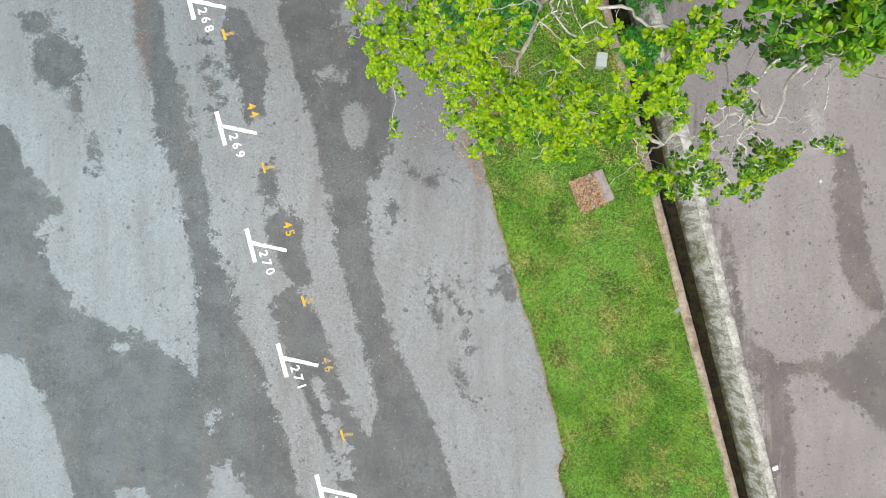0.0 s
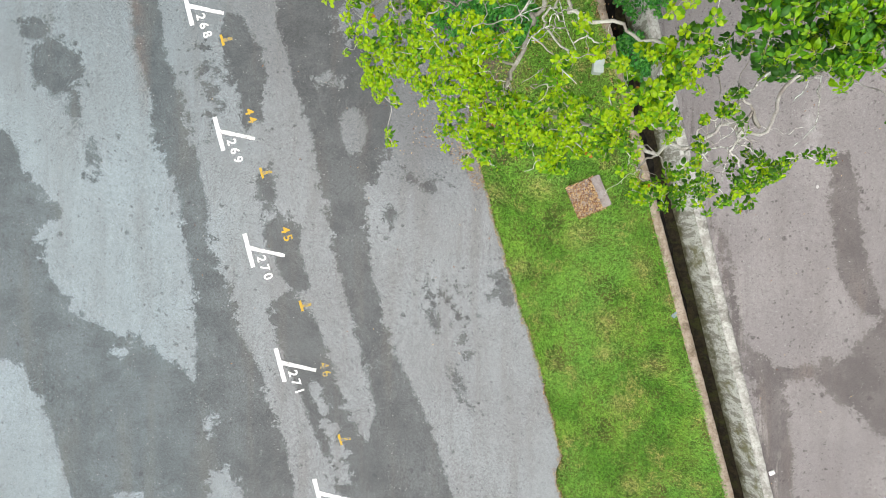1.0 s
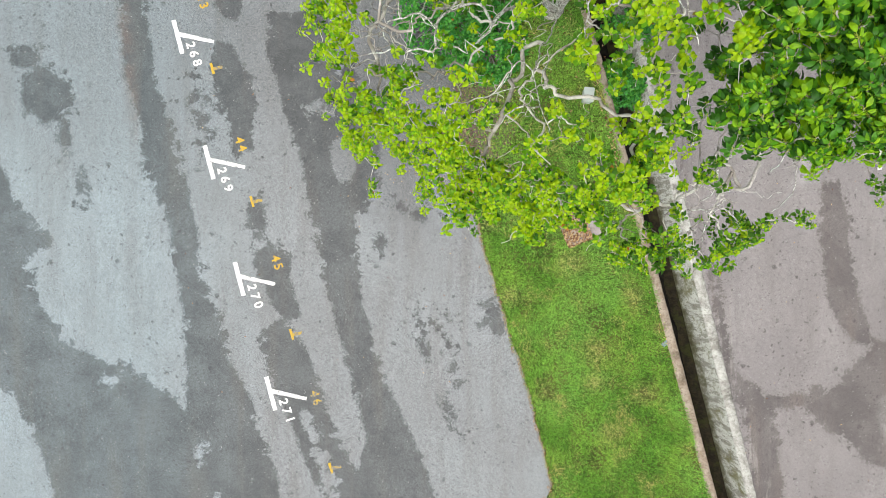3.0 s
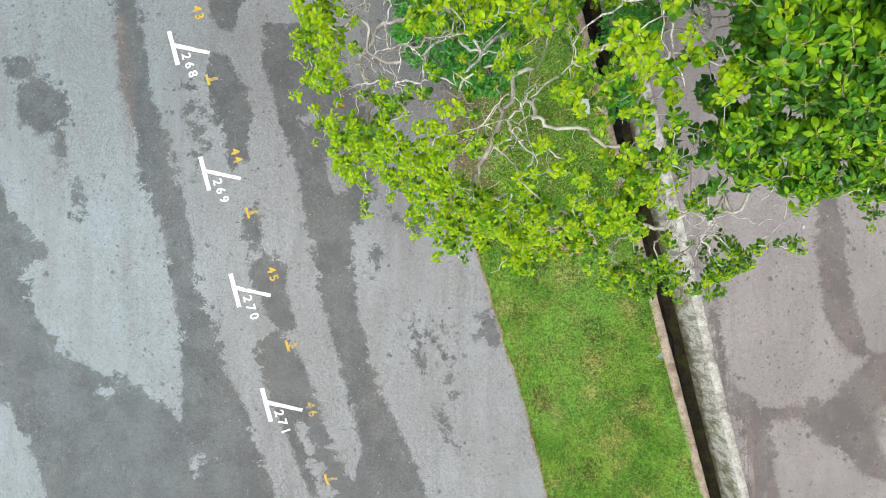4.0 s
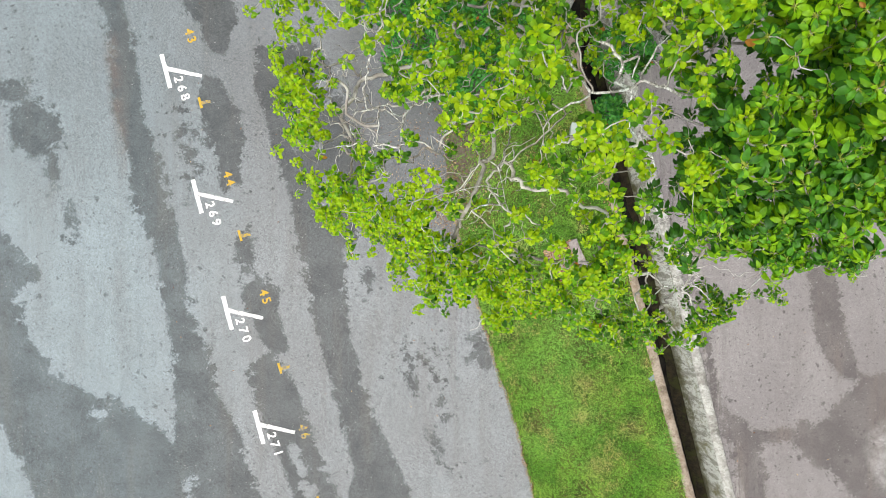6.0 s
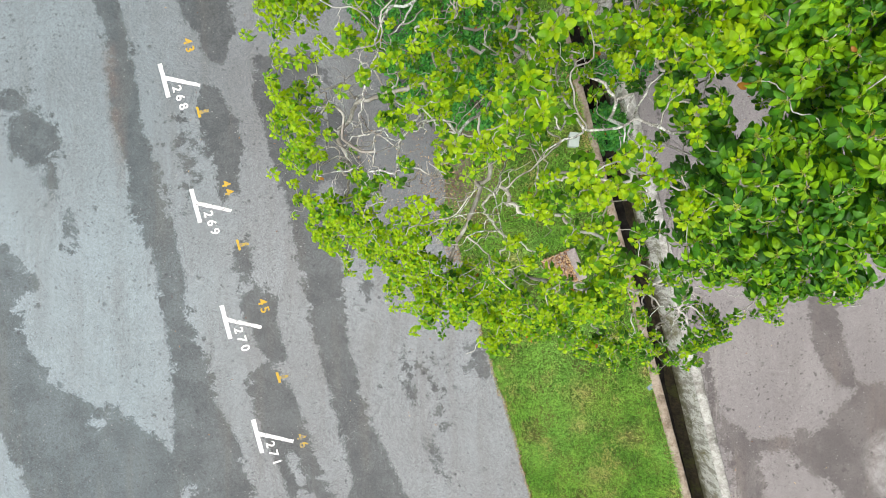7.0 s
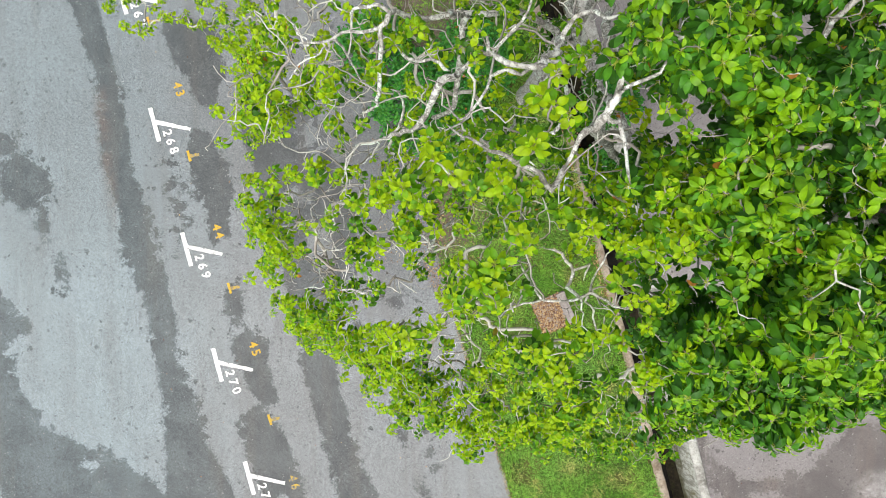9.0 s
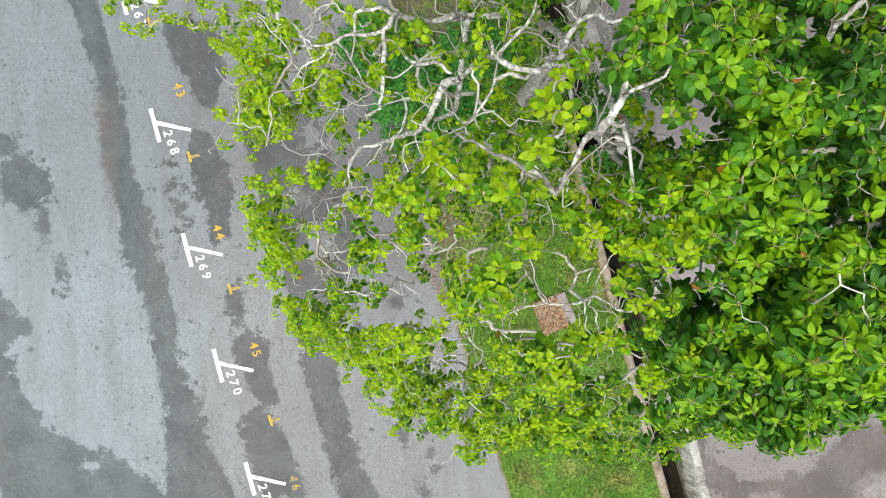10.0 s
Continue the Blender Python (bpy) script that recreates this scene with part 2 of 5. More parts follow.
def paint_material(name, colour, wear):
    g = Graph(name)
    worn = g.ramp(g.math("ADD", g.math("MULTIPLY", g.noise(13, 5, 0.75), 0.7), g.math("MULTIPLY", g.noise(120, 3, 0.7), 0.3)), 0.62 - wear, 0.72 - wear)
    c = g.mix(worn, colour, (0.18, 0.18, 0.175))
    c = g.mix(g.ramp(g.noise(60, 4, 0.7), 0.5, 0.75, 0, 0.25), c, [v * 0.6 for v in colour])
    return g.done(c, 0.7, 0.3)


M_WHITE = paint_material("white_road_paint", (0.80, 0.80, 0.78), 0.02)
M_WHITE_OLD = paint_material("worn_white_road_paint", (0.74, 0.74, 0.72), 0.10)
M_YELLOW = paint_material("yellow_road_paint", (0.58, 0.37, 0.035), 0.10)
M_YELLOW_OLD = paint_material("worn_yellow_road_paint", (0.48, 0.33, 0.06), 0.16)


def litter_material():
    g = Graph("dry_leaf")
    r = g.per_island()
    c = g.mix(g.ramp(r, 0.1, 0.5), (0.12, 0.055, 0.03), (0.27, 0.15, 0.08))
    c = g.mix(g.ramp(r, 0.52, 0.85), c, (0.54, 0.39, 0.20))
    return g.done(c, 0.85, 0.2)


M_LITTER = litter_material()


def plain(name, colour, rough=0.6, metal=0.0):
    g = Graph(name)
    c = g.mix(g.ramp(g.noise(14, 5, 0.7), 0.4, 0.7, 0, 0.4), colour, [v * 0.7 for v in colour])
    g.bsdf.inputs["Metallic"].default_value = metal
    return g.done(c, rough, 0.4)


# ---- ground: car park, lawn, drain, paving ----
def inside_distance(px, py, poly):
    """Signed distance of points to a closed outline, positive inside."""
    d2 = np.full(px.shape, 1e9)
    sign = np.ones(px.shape)
    n = len(poly)
    for i in range(n):
        ax, ay = poly[i]
        bx, by = poly[i - 1]
        ex, ey = bx - ax, by - ay
        wx, wy = px - ax, py - ay
        k = np.clip((wx * ex + wy * ey) / (ex * ex + ey * ey + 1e-12), 0, 1)
        d2 = np.minimum(d2, (wx - ex * k) ** 2 + (wy - ey * k) ** 2)
        c1, c2, c3 = py >= ay, py < by, ex * wy > ey * wx
        flip = (c1 & c2 & c3) | (~c1 & ~c2 & ~c3)
        sign = np.where(flip, -sign, sign)
    return -np.where(sign < 0, 1, -1) * -np.sqrt(d2)


def spot(px, py, cx, cy, rx, ry, turn=0.0):
    c, s = math.cos(radians(turn)), math.sin(radians(turn))
    u = (px - cx) * c + (py - cy) * s
    v = -(px - cx) * s + (py - cy) * c
    return (1 - np.sqrt((u / rx) ** 2 + (v / ry) ** 2)) * min(rx, ry)


def mesh_from(name, verts, faces, mat, smooth=False):
    me = bpy.data.meshes.new(name)
    verts, faces = np.asarray(verts, float), np.asarray(faces, int)
    n, k = faces.shape
    me.vertices.add(len(verts))
    me.vertices.foreach_set("co", verts.ravel())
    me.loops.add(n * k)
    me.loops.foreach_set("vertex_index", faces.ravel())
    me.polygons.add(n)
    me.polygons.foreach_set("loop_start", np.arange(0, n * k, k))
    me.polygons.foreach_set("loop_total", np.full(n, k))
    if smooth:
        me.polygons.foreach_set("use_smooth", np.ones(n, bool))
    me.update(calc_edges=True)
    me.validate()
    me.materials.append(mat)
    return me


def sheet_mesh(name, xs, ys, zs, mat, fields=None, smooth=True):
    """A sheet of rows x columns of points."""
    r, c = xs.shape
    idx = np.arange(r * c).reshape(r, c)
    faces = np.stack([idx[:-1, :-1], idx[:-1, 1:], idx[1:, 1:], idx[1:, :-1]], -1).reshape(-1, 4)
    me = mesh_from(name, np.stack([xs, ys, zs], -1).reshape(-1, 3), faces, mat, smooth)
    for key, values in (fields or {}).items():
        a = me.attributes.new(key, "FLOAT", "POINT")
        a.data.foreach_set("value", values.ravel())
    return me


ROWS_Y = np.concatenate([[-300, -120, -50, -22, -11], np.arange(-7.0, 10.01, 0.08), [13, 24, 50, 120, 300]])
EDGE_Y = [-300, -7.0, -4.91, -4.33, -3.99, -3.38, -2.66, -1.88, -1.1, -0.32, 0.68, 1.84, 2.4, 4.2, 5.5, 7.0, 300]
EDGE_X = [2.9, 2.8, 2.36, 2.22, 2.34, 2.20, 2.01, 1.81, 1.53, 1.31, 1.01, 0.71, 0.52, 0.45, 0.15, -0.3, -0.4]


def lawn_edge(y):
    """Where the tarmac ends and the lawn begins."""
    y = np.asarray(y, float)
    wob = 0.012 * np.sin(y * 7.3) + 0.010 * np.sin(y * 17.1 + 1) + 0.006 * np.sin(y * 41.0)
    return np.interp(y, EDGE_Y, EDGE_X) + wob


def chips(y, phase):
    """The crumbled edge of an old kerb."""
    y = np.asarray(y, float)
    return 0.012 * np.sin(y * 9.0 + phase) * np.sin(y * 2.3) + 0.009 * np.sin(y * 23.0 + phase * 2) + 0.007 * np.sin(y * 51.0 + phase * 3) * np.sin(y * 5.1)


# the drain runs straight across the plan: x of its four edges as lines in y
def kerb_out(y):
    return 4.285 - 0.2595 * np.asarray(y, float) + 0.3 * chips(y, 1.0)


def kerb_in(y):
    return 4.465 - 0.2615 * np.asarray(y, float) + 0.25 * chips(y, 4.0)


def wall_in(y):
    return 5.115 - 0.2454 * np.asarray(y, float)


def wall_out(y):
    return 5.315 - 0.2400 * np.asarray(y, float) + 0.4 * chips(y, 7.0)


# damp areas of the car park
DAMP_LEFT = [(-9.58, 2.85), (-8.66, 2.45), (-8.38, 1.72), (-8.04, 1.26), (-7.58, 0.81), (-8.16, 0.47), (-7.88, -0.43), 
    (-7.42, -1.11), (-6.74, -1.50), (-6.05, -1.67), (-5.49, -2.06), (-4.95, -2.55), (-4.92, -1.78), (-4.97, -0.66), 
    (-5.16, 0.47), (-5.27, 1.25), (-5.47, 1.70), (-5.83, 2.44), (-5.75, 2.94), (-5.97, 3.73), (-6.17, 4.29), 
    (-6.18, 5.63), (-7.14, 8.66), (-6.51, 8.65), (-5.68, 5.40), (-5.46, 3.83), (-5.12, 2.94), (-4.90, 1.93), 
    (-4.68, 1.03), (-4.59, 0.13), (-4.23, -0.77), (-4.07, -1.44), (-3.67, -2.23), (-3.45, -3.02), (-3.11, -3.80), 
    (-2.72, -5.82), (-7.22, -5.87), (-7.72, -3.94), (-8.06, -2.92), (-8.46, -2.24), (-9.61, -1.79)]
DAMP_BAY_268 = [(-4.38, 4.83), (-4.04, 4.77), (-3.54, 4.04), (-3.48, 3.37), (-3.63, 2.59), (-3.90, 2.54), (-4.05, 3.26), 
    (-4.27, 3.60), (-4.40, 4.27)]
DAMP_BAY_267 = [(-4.90, 7.09), (-3.82, 6.91), (-3.61, 6.01), (-3.84, 5.23), (-4.18, 5.24), (-4.40, 5.80), (-4.74, 6.25)]
DAMP_BAY_270 = [(-3.61, 0.69), (-3.21, 0.80), (-2.78, 0.52), (-2.82, 0.01), (-2.60, -0.66), (-2.93, -0.77), (-3.21, -0.43), 
    (-3.38, 0.02)]
DAMP_BAY_271 = [(-3.42, -0.99), (-2.93, -0.66), (-2.49, -1.39), (-2.21, -2.11), (-1.96, -2.90), (-1.65, -3.57), (-1.09, -4.01), 
    (-0.98, -5.81), (-1.65, -5.81), (-2.10, -4.58), (-2.55, -3.57), (-2.88, -2.68), (-3.28, -1.78)]
DAMP_MIDDLE = [(-3.20, 5.38), (-3.30, 4.61), (-3.03, 3.87), (-2.93, 3.33), (-2.72, 2.91), (-2.57, 2.27), (-2.51, 1.64), (-2.34, 1.10),
    (-2.19, 0.25), (-1.96, -0.66), (-1.65, -1.78), (-1.36, -2.89), (-1.34, -3.23), (-1.65, -4.02), (-1.99, -5.14), (0.31, -5.12), (0.14, -4.68),
    (-0.03, -4.01), (-0.36, -3.13), (-0.73, -2.37), (-1.04, -1.73), (-1.23, -0.97), (-1.38, -0.43), (-1.47, 0.25), (-1.53, 1.19), (-1.18, 1.80),
    (-1.03, 2.26), (-1.03, 3.11), (-1.35, 3.86), (-1.60, 4.28), (-1.71, 4.92), (-2.07, 5.36)]
DAMP_KERB = [(0.92, -0.44), (1.26, -0.27), (1.39, -0.99), (1.04, -0.99)]
DRY_CORNER = [(-4.70, -4.49), (-4.30, -4.20), (-3.91, -4.76), (-3.63, -5.83), (-4.71, -5.84)]
DRY_PATCH = [(-6.88, -5.86), (-6.53, -4.82), (-6.01, -4.74), (-5.50, -5.85)]
DRY_STRIP = [(-2.68, -2.59), (-2.52, -2.51), (-2.21, -3.23), (-1.96, -3.91), (-1.74, -4.58), (-2.04, -4.58), (-2.27, -3.80)]
RUSTY = [(-6.30, 5.63), (-6.02, 5.63), (-5.93, 4.51), (-5.82, 3.50), (-5.89, 2.83), (-6.08, 3.73), (-6.20, 4.40)]

# damp areas of the paving beyond the drain
DAMP_PAVING = [(5.93, -1.76), (6.53, -2.20), (7.08, -2.20), (7.84, -2.03), (8.32, -1.48), (8.64, -1.15), (9.56, -1.10), 
    (9.57, -3.95), (8.49, -3.52), (8.06, -3.08), (7.51, -2.75), (6.97, -2.75), (6.75, -3.19), (6.86, -3.97), 
    (6.87, -5.07), (6.49, -5.08), (6.21, -3.97), (6.15, -2.76)]
DAMP_TRACK = [(7.59, 1.95), (7.93, 1.95), (8.15, 1.21), (8.21, 0.11), (8.43, -0.66), (8.65, -1.32), (8.16, -1.15), 
    (7.72, -0.44), (7.57, 0.88)]
DAMP_GUTTER = [(5.33, 0.61), (5.48, 0.55), (5.75, -0.66), (5.86, -1.32), (6.15, -2.87), (6.10, -2.87), (5.79, -1.87), 
    (5.59, -0.88)]
PALE_TRAIL = [(7.00, 2.77), (7.24, 2.81), (7.37, 2.30), (7.31, 1.87), (7.07, 1.93), (7.17, 2.36)]
PALE_EDGE = [(8.70, -2.41), (9.06, -2.07), (9.51, -2.07), (9.52, -3.40), (8.98, -3.29), (8.81, -2.85)]
DRY_ROUND = [(6.70, -2.53), (7.19, -2.42), (7.51, -2.64), (7.41, -3.08), (6.86, -3.19)]


def car_park():
    fine = np.linspace(0, 1, 150)
    cols = []
    e = lawn_edge(ROWS_Y)
    for x in (-300, -120, -50, -25, -15):
        cols.append(np.full(len(ROWS_Y), float(x)))
    for k in fine:
        cols.append(-11.0 + (e + 0.02 + 11.0) * k)
    xs = np.stack(cols, 1)
    ys = np.repeat(ROWS_Y[:, None], xs.shape[1], 1)
    zs = 0.008 * np.sin(xs * 0.9 + ys * 0.4) * (np.abs(ys) < 12)
    d = np.full(xs.shape, -1.0)
    for poly in (DAMP_LEFT, DAMP_BAY_268, DAMP_BAY_267, DAMP_BAY_270, DAMP_BAY_271, DAMP_MIDDLE, DAMP_KERB):
        d = np.maximum(d, np.clip(inside_distance(xs, ys, poly), -1, 0.6))
    for s in SPOTS_DAMP:
        d = np.maximum(d, 0.6 * spot(xs, ys, *s) - 0.01)
    for poly in (DRY_CORNER, DRY_PATCH, DRY_STRIP):
        d = np.minimum(d, -np.clip(inside_distance(xs, ys, poly), -1, 1))
    for s in SPOTS_DRY:
        d = np.minimum(d, -spot(xs, ys, *s))
    rust = inside_distance(xs, ys, RUSTY)
    # the lane is paler than each bay; tree and top-end shade are painted in
    lane = np.clip((-3.2 - xs) / 2.5, 0, 1)
    end_shade = np.clip((ys - 1.0) / 4.0, 0, 1)
    tree_shade = np.clip(1 - np.hypot((xs + 0.2) / 2.2, (ys - 3.5) / 3.2), 0, 1)
    tone = 0.90 + 0.14 * lane - 0.22 * end_shade - 0.20 * np.clip(tree_shade * 1.6, 0, 1)
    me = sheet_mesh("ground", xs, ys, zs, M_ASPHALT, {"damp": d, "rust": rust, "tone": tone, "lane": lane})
    return tagged(new("ground", me), "weathered grey tarmac car park with damp dark patches", "car park", kind="structure")


# centre, half sizes and turn of single damp or dry spots
SPOTS_DAMP = [
    (-7.72, 3.75, 0.50, 0.62, 25), (-7.38, 2.95, 0.17, 0.38, 12), (-8.15, 4.55, 0.35, 0.25, 0),
    (-6.98, 1.95, 0.17, 0.34, 10), (-3.48, 1.25, 0.22, 0.42, 5), (-4.62, 3.45, 0.14, 0.55, 8),
    (-1.02, 0.75, 0.14, 0.16, 0), (-0.25, 1.33, 0.22, 0.15, 0), (-0.62, 1.50, 0.20, 0.08, -40),
    (-0.22, -1.12, 0.10, 0.34, 8), (0.42, -1.6, 0.08, 0.36, 12),
    (0.12, -0.80, 0.16, 0.07, 0),
    (0.3, -2.5, 0.35, 0.12, -60),
]
SPOTS_DRY = [(-1.75, 2.45, 0.27, 0.46, 5), (-2.25, 3.45, 0.30, 0.12, 0), (-1.0, 4.2, 0.25, 0.4, 0), (-1.9, 4.6, 0.2, 0.3, 0), (-6.45, -1.95, 0.16, 0.13, 0), (-4.65, -3.35, 0.13, 0.16, 0)]
ground = car_park()


def paving():
    fine = np.linspace(0, 1, 70)
    e = wall_out(ROWS_Y) - 0.01
    cols = [e + (11.5 - e) * k for k in fine]
    for x in (15, 25, 50, 120, 300):
        cols.append(np.maximum(float(x), e + x * 0.02))
    xs = np.stack(cols, 1)
    ys = np.repeat(ROWS_Y[:, None], xs.shape[1], 1)
    far = np.abs(ROWS_Y) > 15
    xs[far] = np.sort(xs[far], 1)
    zs = 0.01 * np.sin(xs * 0.8 - ys * 0.5) - 0.01
    d = np.full(xs.shape, -1.0)
    for poly in (DAMP_PAVING, DAMP_TRACK, DAMP_GUTTER):
        d = np.maximum(d, np.clip(inside_distance(xs, ys, poly), -1, 0.5))
    d = np.minimum(d, -np.clip(inside_distance(xs, ys, DRY_ROUND), -1, 1))
    d = np.maximum(d, spot(xs, ys, 7.50, -2.15, 0.14, 0.12))
    pale = np.maximum(inside_distance(xs, ys, PALE_TRAIL), inside_distance(xs, ys, PALE_EDGE)) + 0.05
    me = sheet_mesh("pavement", xs, ys, zs, M_PAVING, {"damp": d, "rust": pale, "tone": np.full(xs.shape, 0.99), "lane": np.zeros(xs.shape),
                    "gutter": np.clip(1.25 - (xs - wall_out(ys)) / 0.6, 0, 1)})
    return tagged(new("pavement", me), "brownish grey old paving with damp stains beside the drain", "pavement", kind="structure")


pavement = paving()


def strip(name, edges, mat, label, category, bumpy=0.0):
    """A long piece along y: each edge is (function of y, height)."""
    ys1 = np.concatenate([[-300, -60, -11], np.arange(-7, 10.01, 0.05), [14, 60, 300]])
    xs = np.stack([f(ys1) for f, z in edges], 1)
    zs = np.stack([np.full(len(ys1), float(z)) for f, z in edges], 1)
    ys = np.repeat(ys1[:, None], xs.shape[1], 1)
    if bumpy:
        zs = zs + bumpy * np.sin(ys * 6.0 + xs * 9) * np.sin(ys * 2.3)
    me = sheet_mesh(name, xs, ys, zs, mat, smooth=False)
    return tagged(new(name, me), label, category, kind="structure")


def shift(f, d):
    return lambda y: f(y) + d


DEPTH = -0.80
strip("kerb_left", [(shift(kerb_out, 0), -0.25), (shift(kerb_out, 0), 0.035), (shift(kerb_out, 0.015), 0.05),
                    (shift(kerb_in, -0.012), 0.05), (kerb_in, 0.035), (kerb_in, -0.16)], M_KERB,
      "chipped brownish concrete kerb along the drain", "kerb", 0.004)
# the left side and the bed share the colour with the painted shade
strip("drain_wall_left", [(kerb_in, -0.155), (shift(kerb_in, 0.012), -0.16), (shift(kerb_in, 0.03), DEPTH)], M_BED_SHADED,
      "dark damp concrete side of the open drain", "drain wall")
strip("drain_bed", [(shift(kerb_in, 0.03), DEPTH), (shift(kerb_in, 0.16), DEPTH - 0.03), (shift(kerb_in, 0.28), DEPTH - 0.03), (shift(wall_in, -0.16), DEPTH + 0.05)], M_BED_SHADED,
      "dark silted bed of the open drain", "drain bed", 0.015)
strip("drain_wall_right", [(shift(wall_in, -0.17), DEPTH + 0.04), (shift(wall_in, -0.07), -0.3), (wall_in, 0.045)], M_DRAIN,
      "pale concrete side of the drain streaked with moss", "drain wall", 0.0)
strip("silt_bank", [(shift(wall_in, -0.33), DEPTH - 0.03), (lambda y: wall_in(y) - 0.26 + 0.03 * np.sin(y * 4) + 0.02 * np.sin(y * 11), DEPTH + 0.05),
                    (shift(wall_in, -0.19), DEPTH + 0.09), (shift(wall_in, -0.15), DEPTH + 0.16)], M_SILT,
      "brown silt and moss along the foot of the drain wall", "silt", 0.02)
strip("kerb_right", [(wall_in, 0.04), (shift(wall_in, 0.012), 0.06), (shift(wall_out, -0.015), 0.06), (wall_out, 0.045), (wall_out, -0.02)], M_KERB_PALE,
      "whitish weathered concrete kerb along the drain", "kerb", 0.003)
def lawn_height(x, y):
    return 0.03 + 0.02 * np.sin(x * 2.1 + y) * np.sin(y * 1.3)


def bare_soil(x, y):
    """How far the turf has died off under the tree, 0 to 1."""
    return np.clip((y - 1.7) / 0.9, 0, 1) * np.clip((2.0 - x) / 1.0, 0, 1)


def lawn():
    ks = np.linspace(0, 1, 40)
    a, b = lawn_edge(ROWS_Y), kerb_out(ROWS_Y)
    b = np.maximum(b, a + 0.5)
    xs = a[:, None] + (b - a)[:, None] * ks[None]
    ys = np.repeat(ROWS_Y[:, None], 40, 1)
    zs = lawn_height(xs, ys) * (np.abs(ys) < 12) * np.clip(ks[None] * 12, 0.15, 1)
    me = sheet_mesh("lawn", xs, ys, zs, M_SOIL, {"bare": bare_soil(xs, ys)})
    return tagged(new("lawn", me), "strip of green grass turf on brown soil", "lawn", kind="structure")


lawn()


# where the turf has dried out: place and radius
DRY_TURF = [(2.69, 0.36, 0.28), (3.19, -1.32, 0.3), (3.14, -1.97, 0.22), (4.13, -2.15, 0.25), (1.9, 1.28, 0.25), (1.04, 1.21, 0.2), (1.53, -0.27, 0.2), (3.91, -0.27, 0.22), (3.52, -2.93, 0.25), (2.2, -2.12, 0.15), (4.45, -0.88, 0.15), (3.69, -4.54, 0.25)]


def grass_blades(count):
    """Bent three-sided blades, strewn over the strip of lawn."""
    rng = np.random.default_rng(7)
    y = rng.uniform(-6.5, 9.0, count)
    a, b = lawn_edge(y), kerb_out(y)
    x = a + 0.025 + (b - a + 0.0) * rng.uniform(0, 1, count)
    clear = (np.abs((x - 2.85) * 0.92 + (y - 1.12) * 0.39) < 0.33) & (np.abs(-(x - 2.85) * 0.39 + (y - 1.12) * 0.92) < 0.31)
    thin = np.sin(x * 3.1 + 1) * np.sin(y * 2.3) > 0.80
    keep = ~clear & (rng.uniform(0, 1, count) > 0.75 * bare_soil(x, y)) & ~(thin & (rng.uniform(0, 1, count) < 0.6))
    x, y = x[keep], y[keep]
    n = len(x)
    z = lawn_height(x, y)
    ang = rng.uniform(0, 2 * np.pi, n)
    tuft = 0.6 + 0.8 * (np.sin(x * 5.3 + 2 * np.sin(y * 2)) * np.sin(y * 4.1) + 1) / 2
    ln = rng.uniform(0.035, 0.085, n) * tuft
    w = rng.uniform(0.003, 0.0062, n)
    up = rng.uniform(0.25, 0.9, n)
    dx, dy = np.cos(ang), np.sin(ang)
    base = np.stack([x, y, z], 1)
    side = np.stack([-dy * w, dx * w, 0 * w], 1)
    mid = base + np.stack([dx * ln * 0.45, dy * ln * 0.45, ln * up * 0.7], 1)
    tip = base + np.stack([dx * ln, dy * ln, ln * up * 0.75], 1)
    v = np.stack([base - side, base + side, mid + side * 0.8, mid - side * 0.8, tip], 1).reshape(-1, 3)
    o = (np.arange(n) * 5)[:, None]
    f = np.concatenate([o + [0, 1, 2], o + [0, 2, 3], o + [3, 2, 4]])
    me = mesh_from("grass", v, f, M_GRASS)
    dry = np.zeros(n)
    for cx, cy, cr in DRY_TURF:
        dry = np.maximum(dry, np.clip(1.25 - np.hypot((x - cx) * 0.9, y - cy) / cr, 0, 1))
    me.attributes.new("dry", "FLOAT", "POINT").data.foreach_set("value", np.repeat(dry, 5))
    return tagged(new("grass", me), "short green grass with yellowed dry patches", "grass", kind="stuff")


grass_blades(185000)


# ---- painted marks ----
def part(name, bm, mat, parent, label=""):
    me = bpy.data.meshes.new(name)
    bm.to_mesh(me)
    bm.free()
    me.materials.append(mat)
    ob = new(name, me)
    ob.parent = parent
    if label:
        tagged(ob, label)
    return ob


def ragged_bar(length, width, seed, fray=0.0):
    """A hand-painted bar from the origin along x, 4 mm thick, with an uneven outline."""
    rng = random.Random(seed)
    bm = bmesh.new()
    n = max(4, int(length / 0.035))
    top, low = [], []
    for i in range(n + 1):
        k = i / n
        s = 1 - fray * k * rng.random()
        top.append((length * k, width / 2 * s + rng.uniform(-0.005, 0.005)))
        low.append((length * k, -width / 2 * s + rng.uniform(-0.005, 0.005)))
    ring = low + top[::-1]
    face = bm.faces.new([bm.verts.new((x, y, 0.0)) for x, y in ring])
    made = bmesh.ops.extrude_face_region(bm, geom=[face])
    bmesh.ops.translate(bm, vec=(0, 0, 0.004), verts=[g for g in made["geom"] if isinstance(g, bmesh.types.BMVert)])
    bmesh.ops.recalc_face_normals(bm, faces=bm.faces)
    return bm


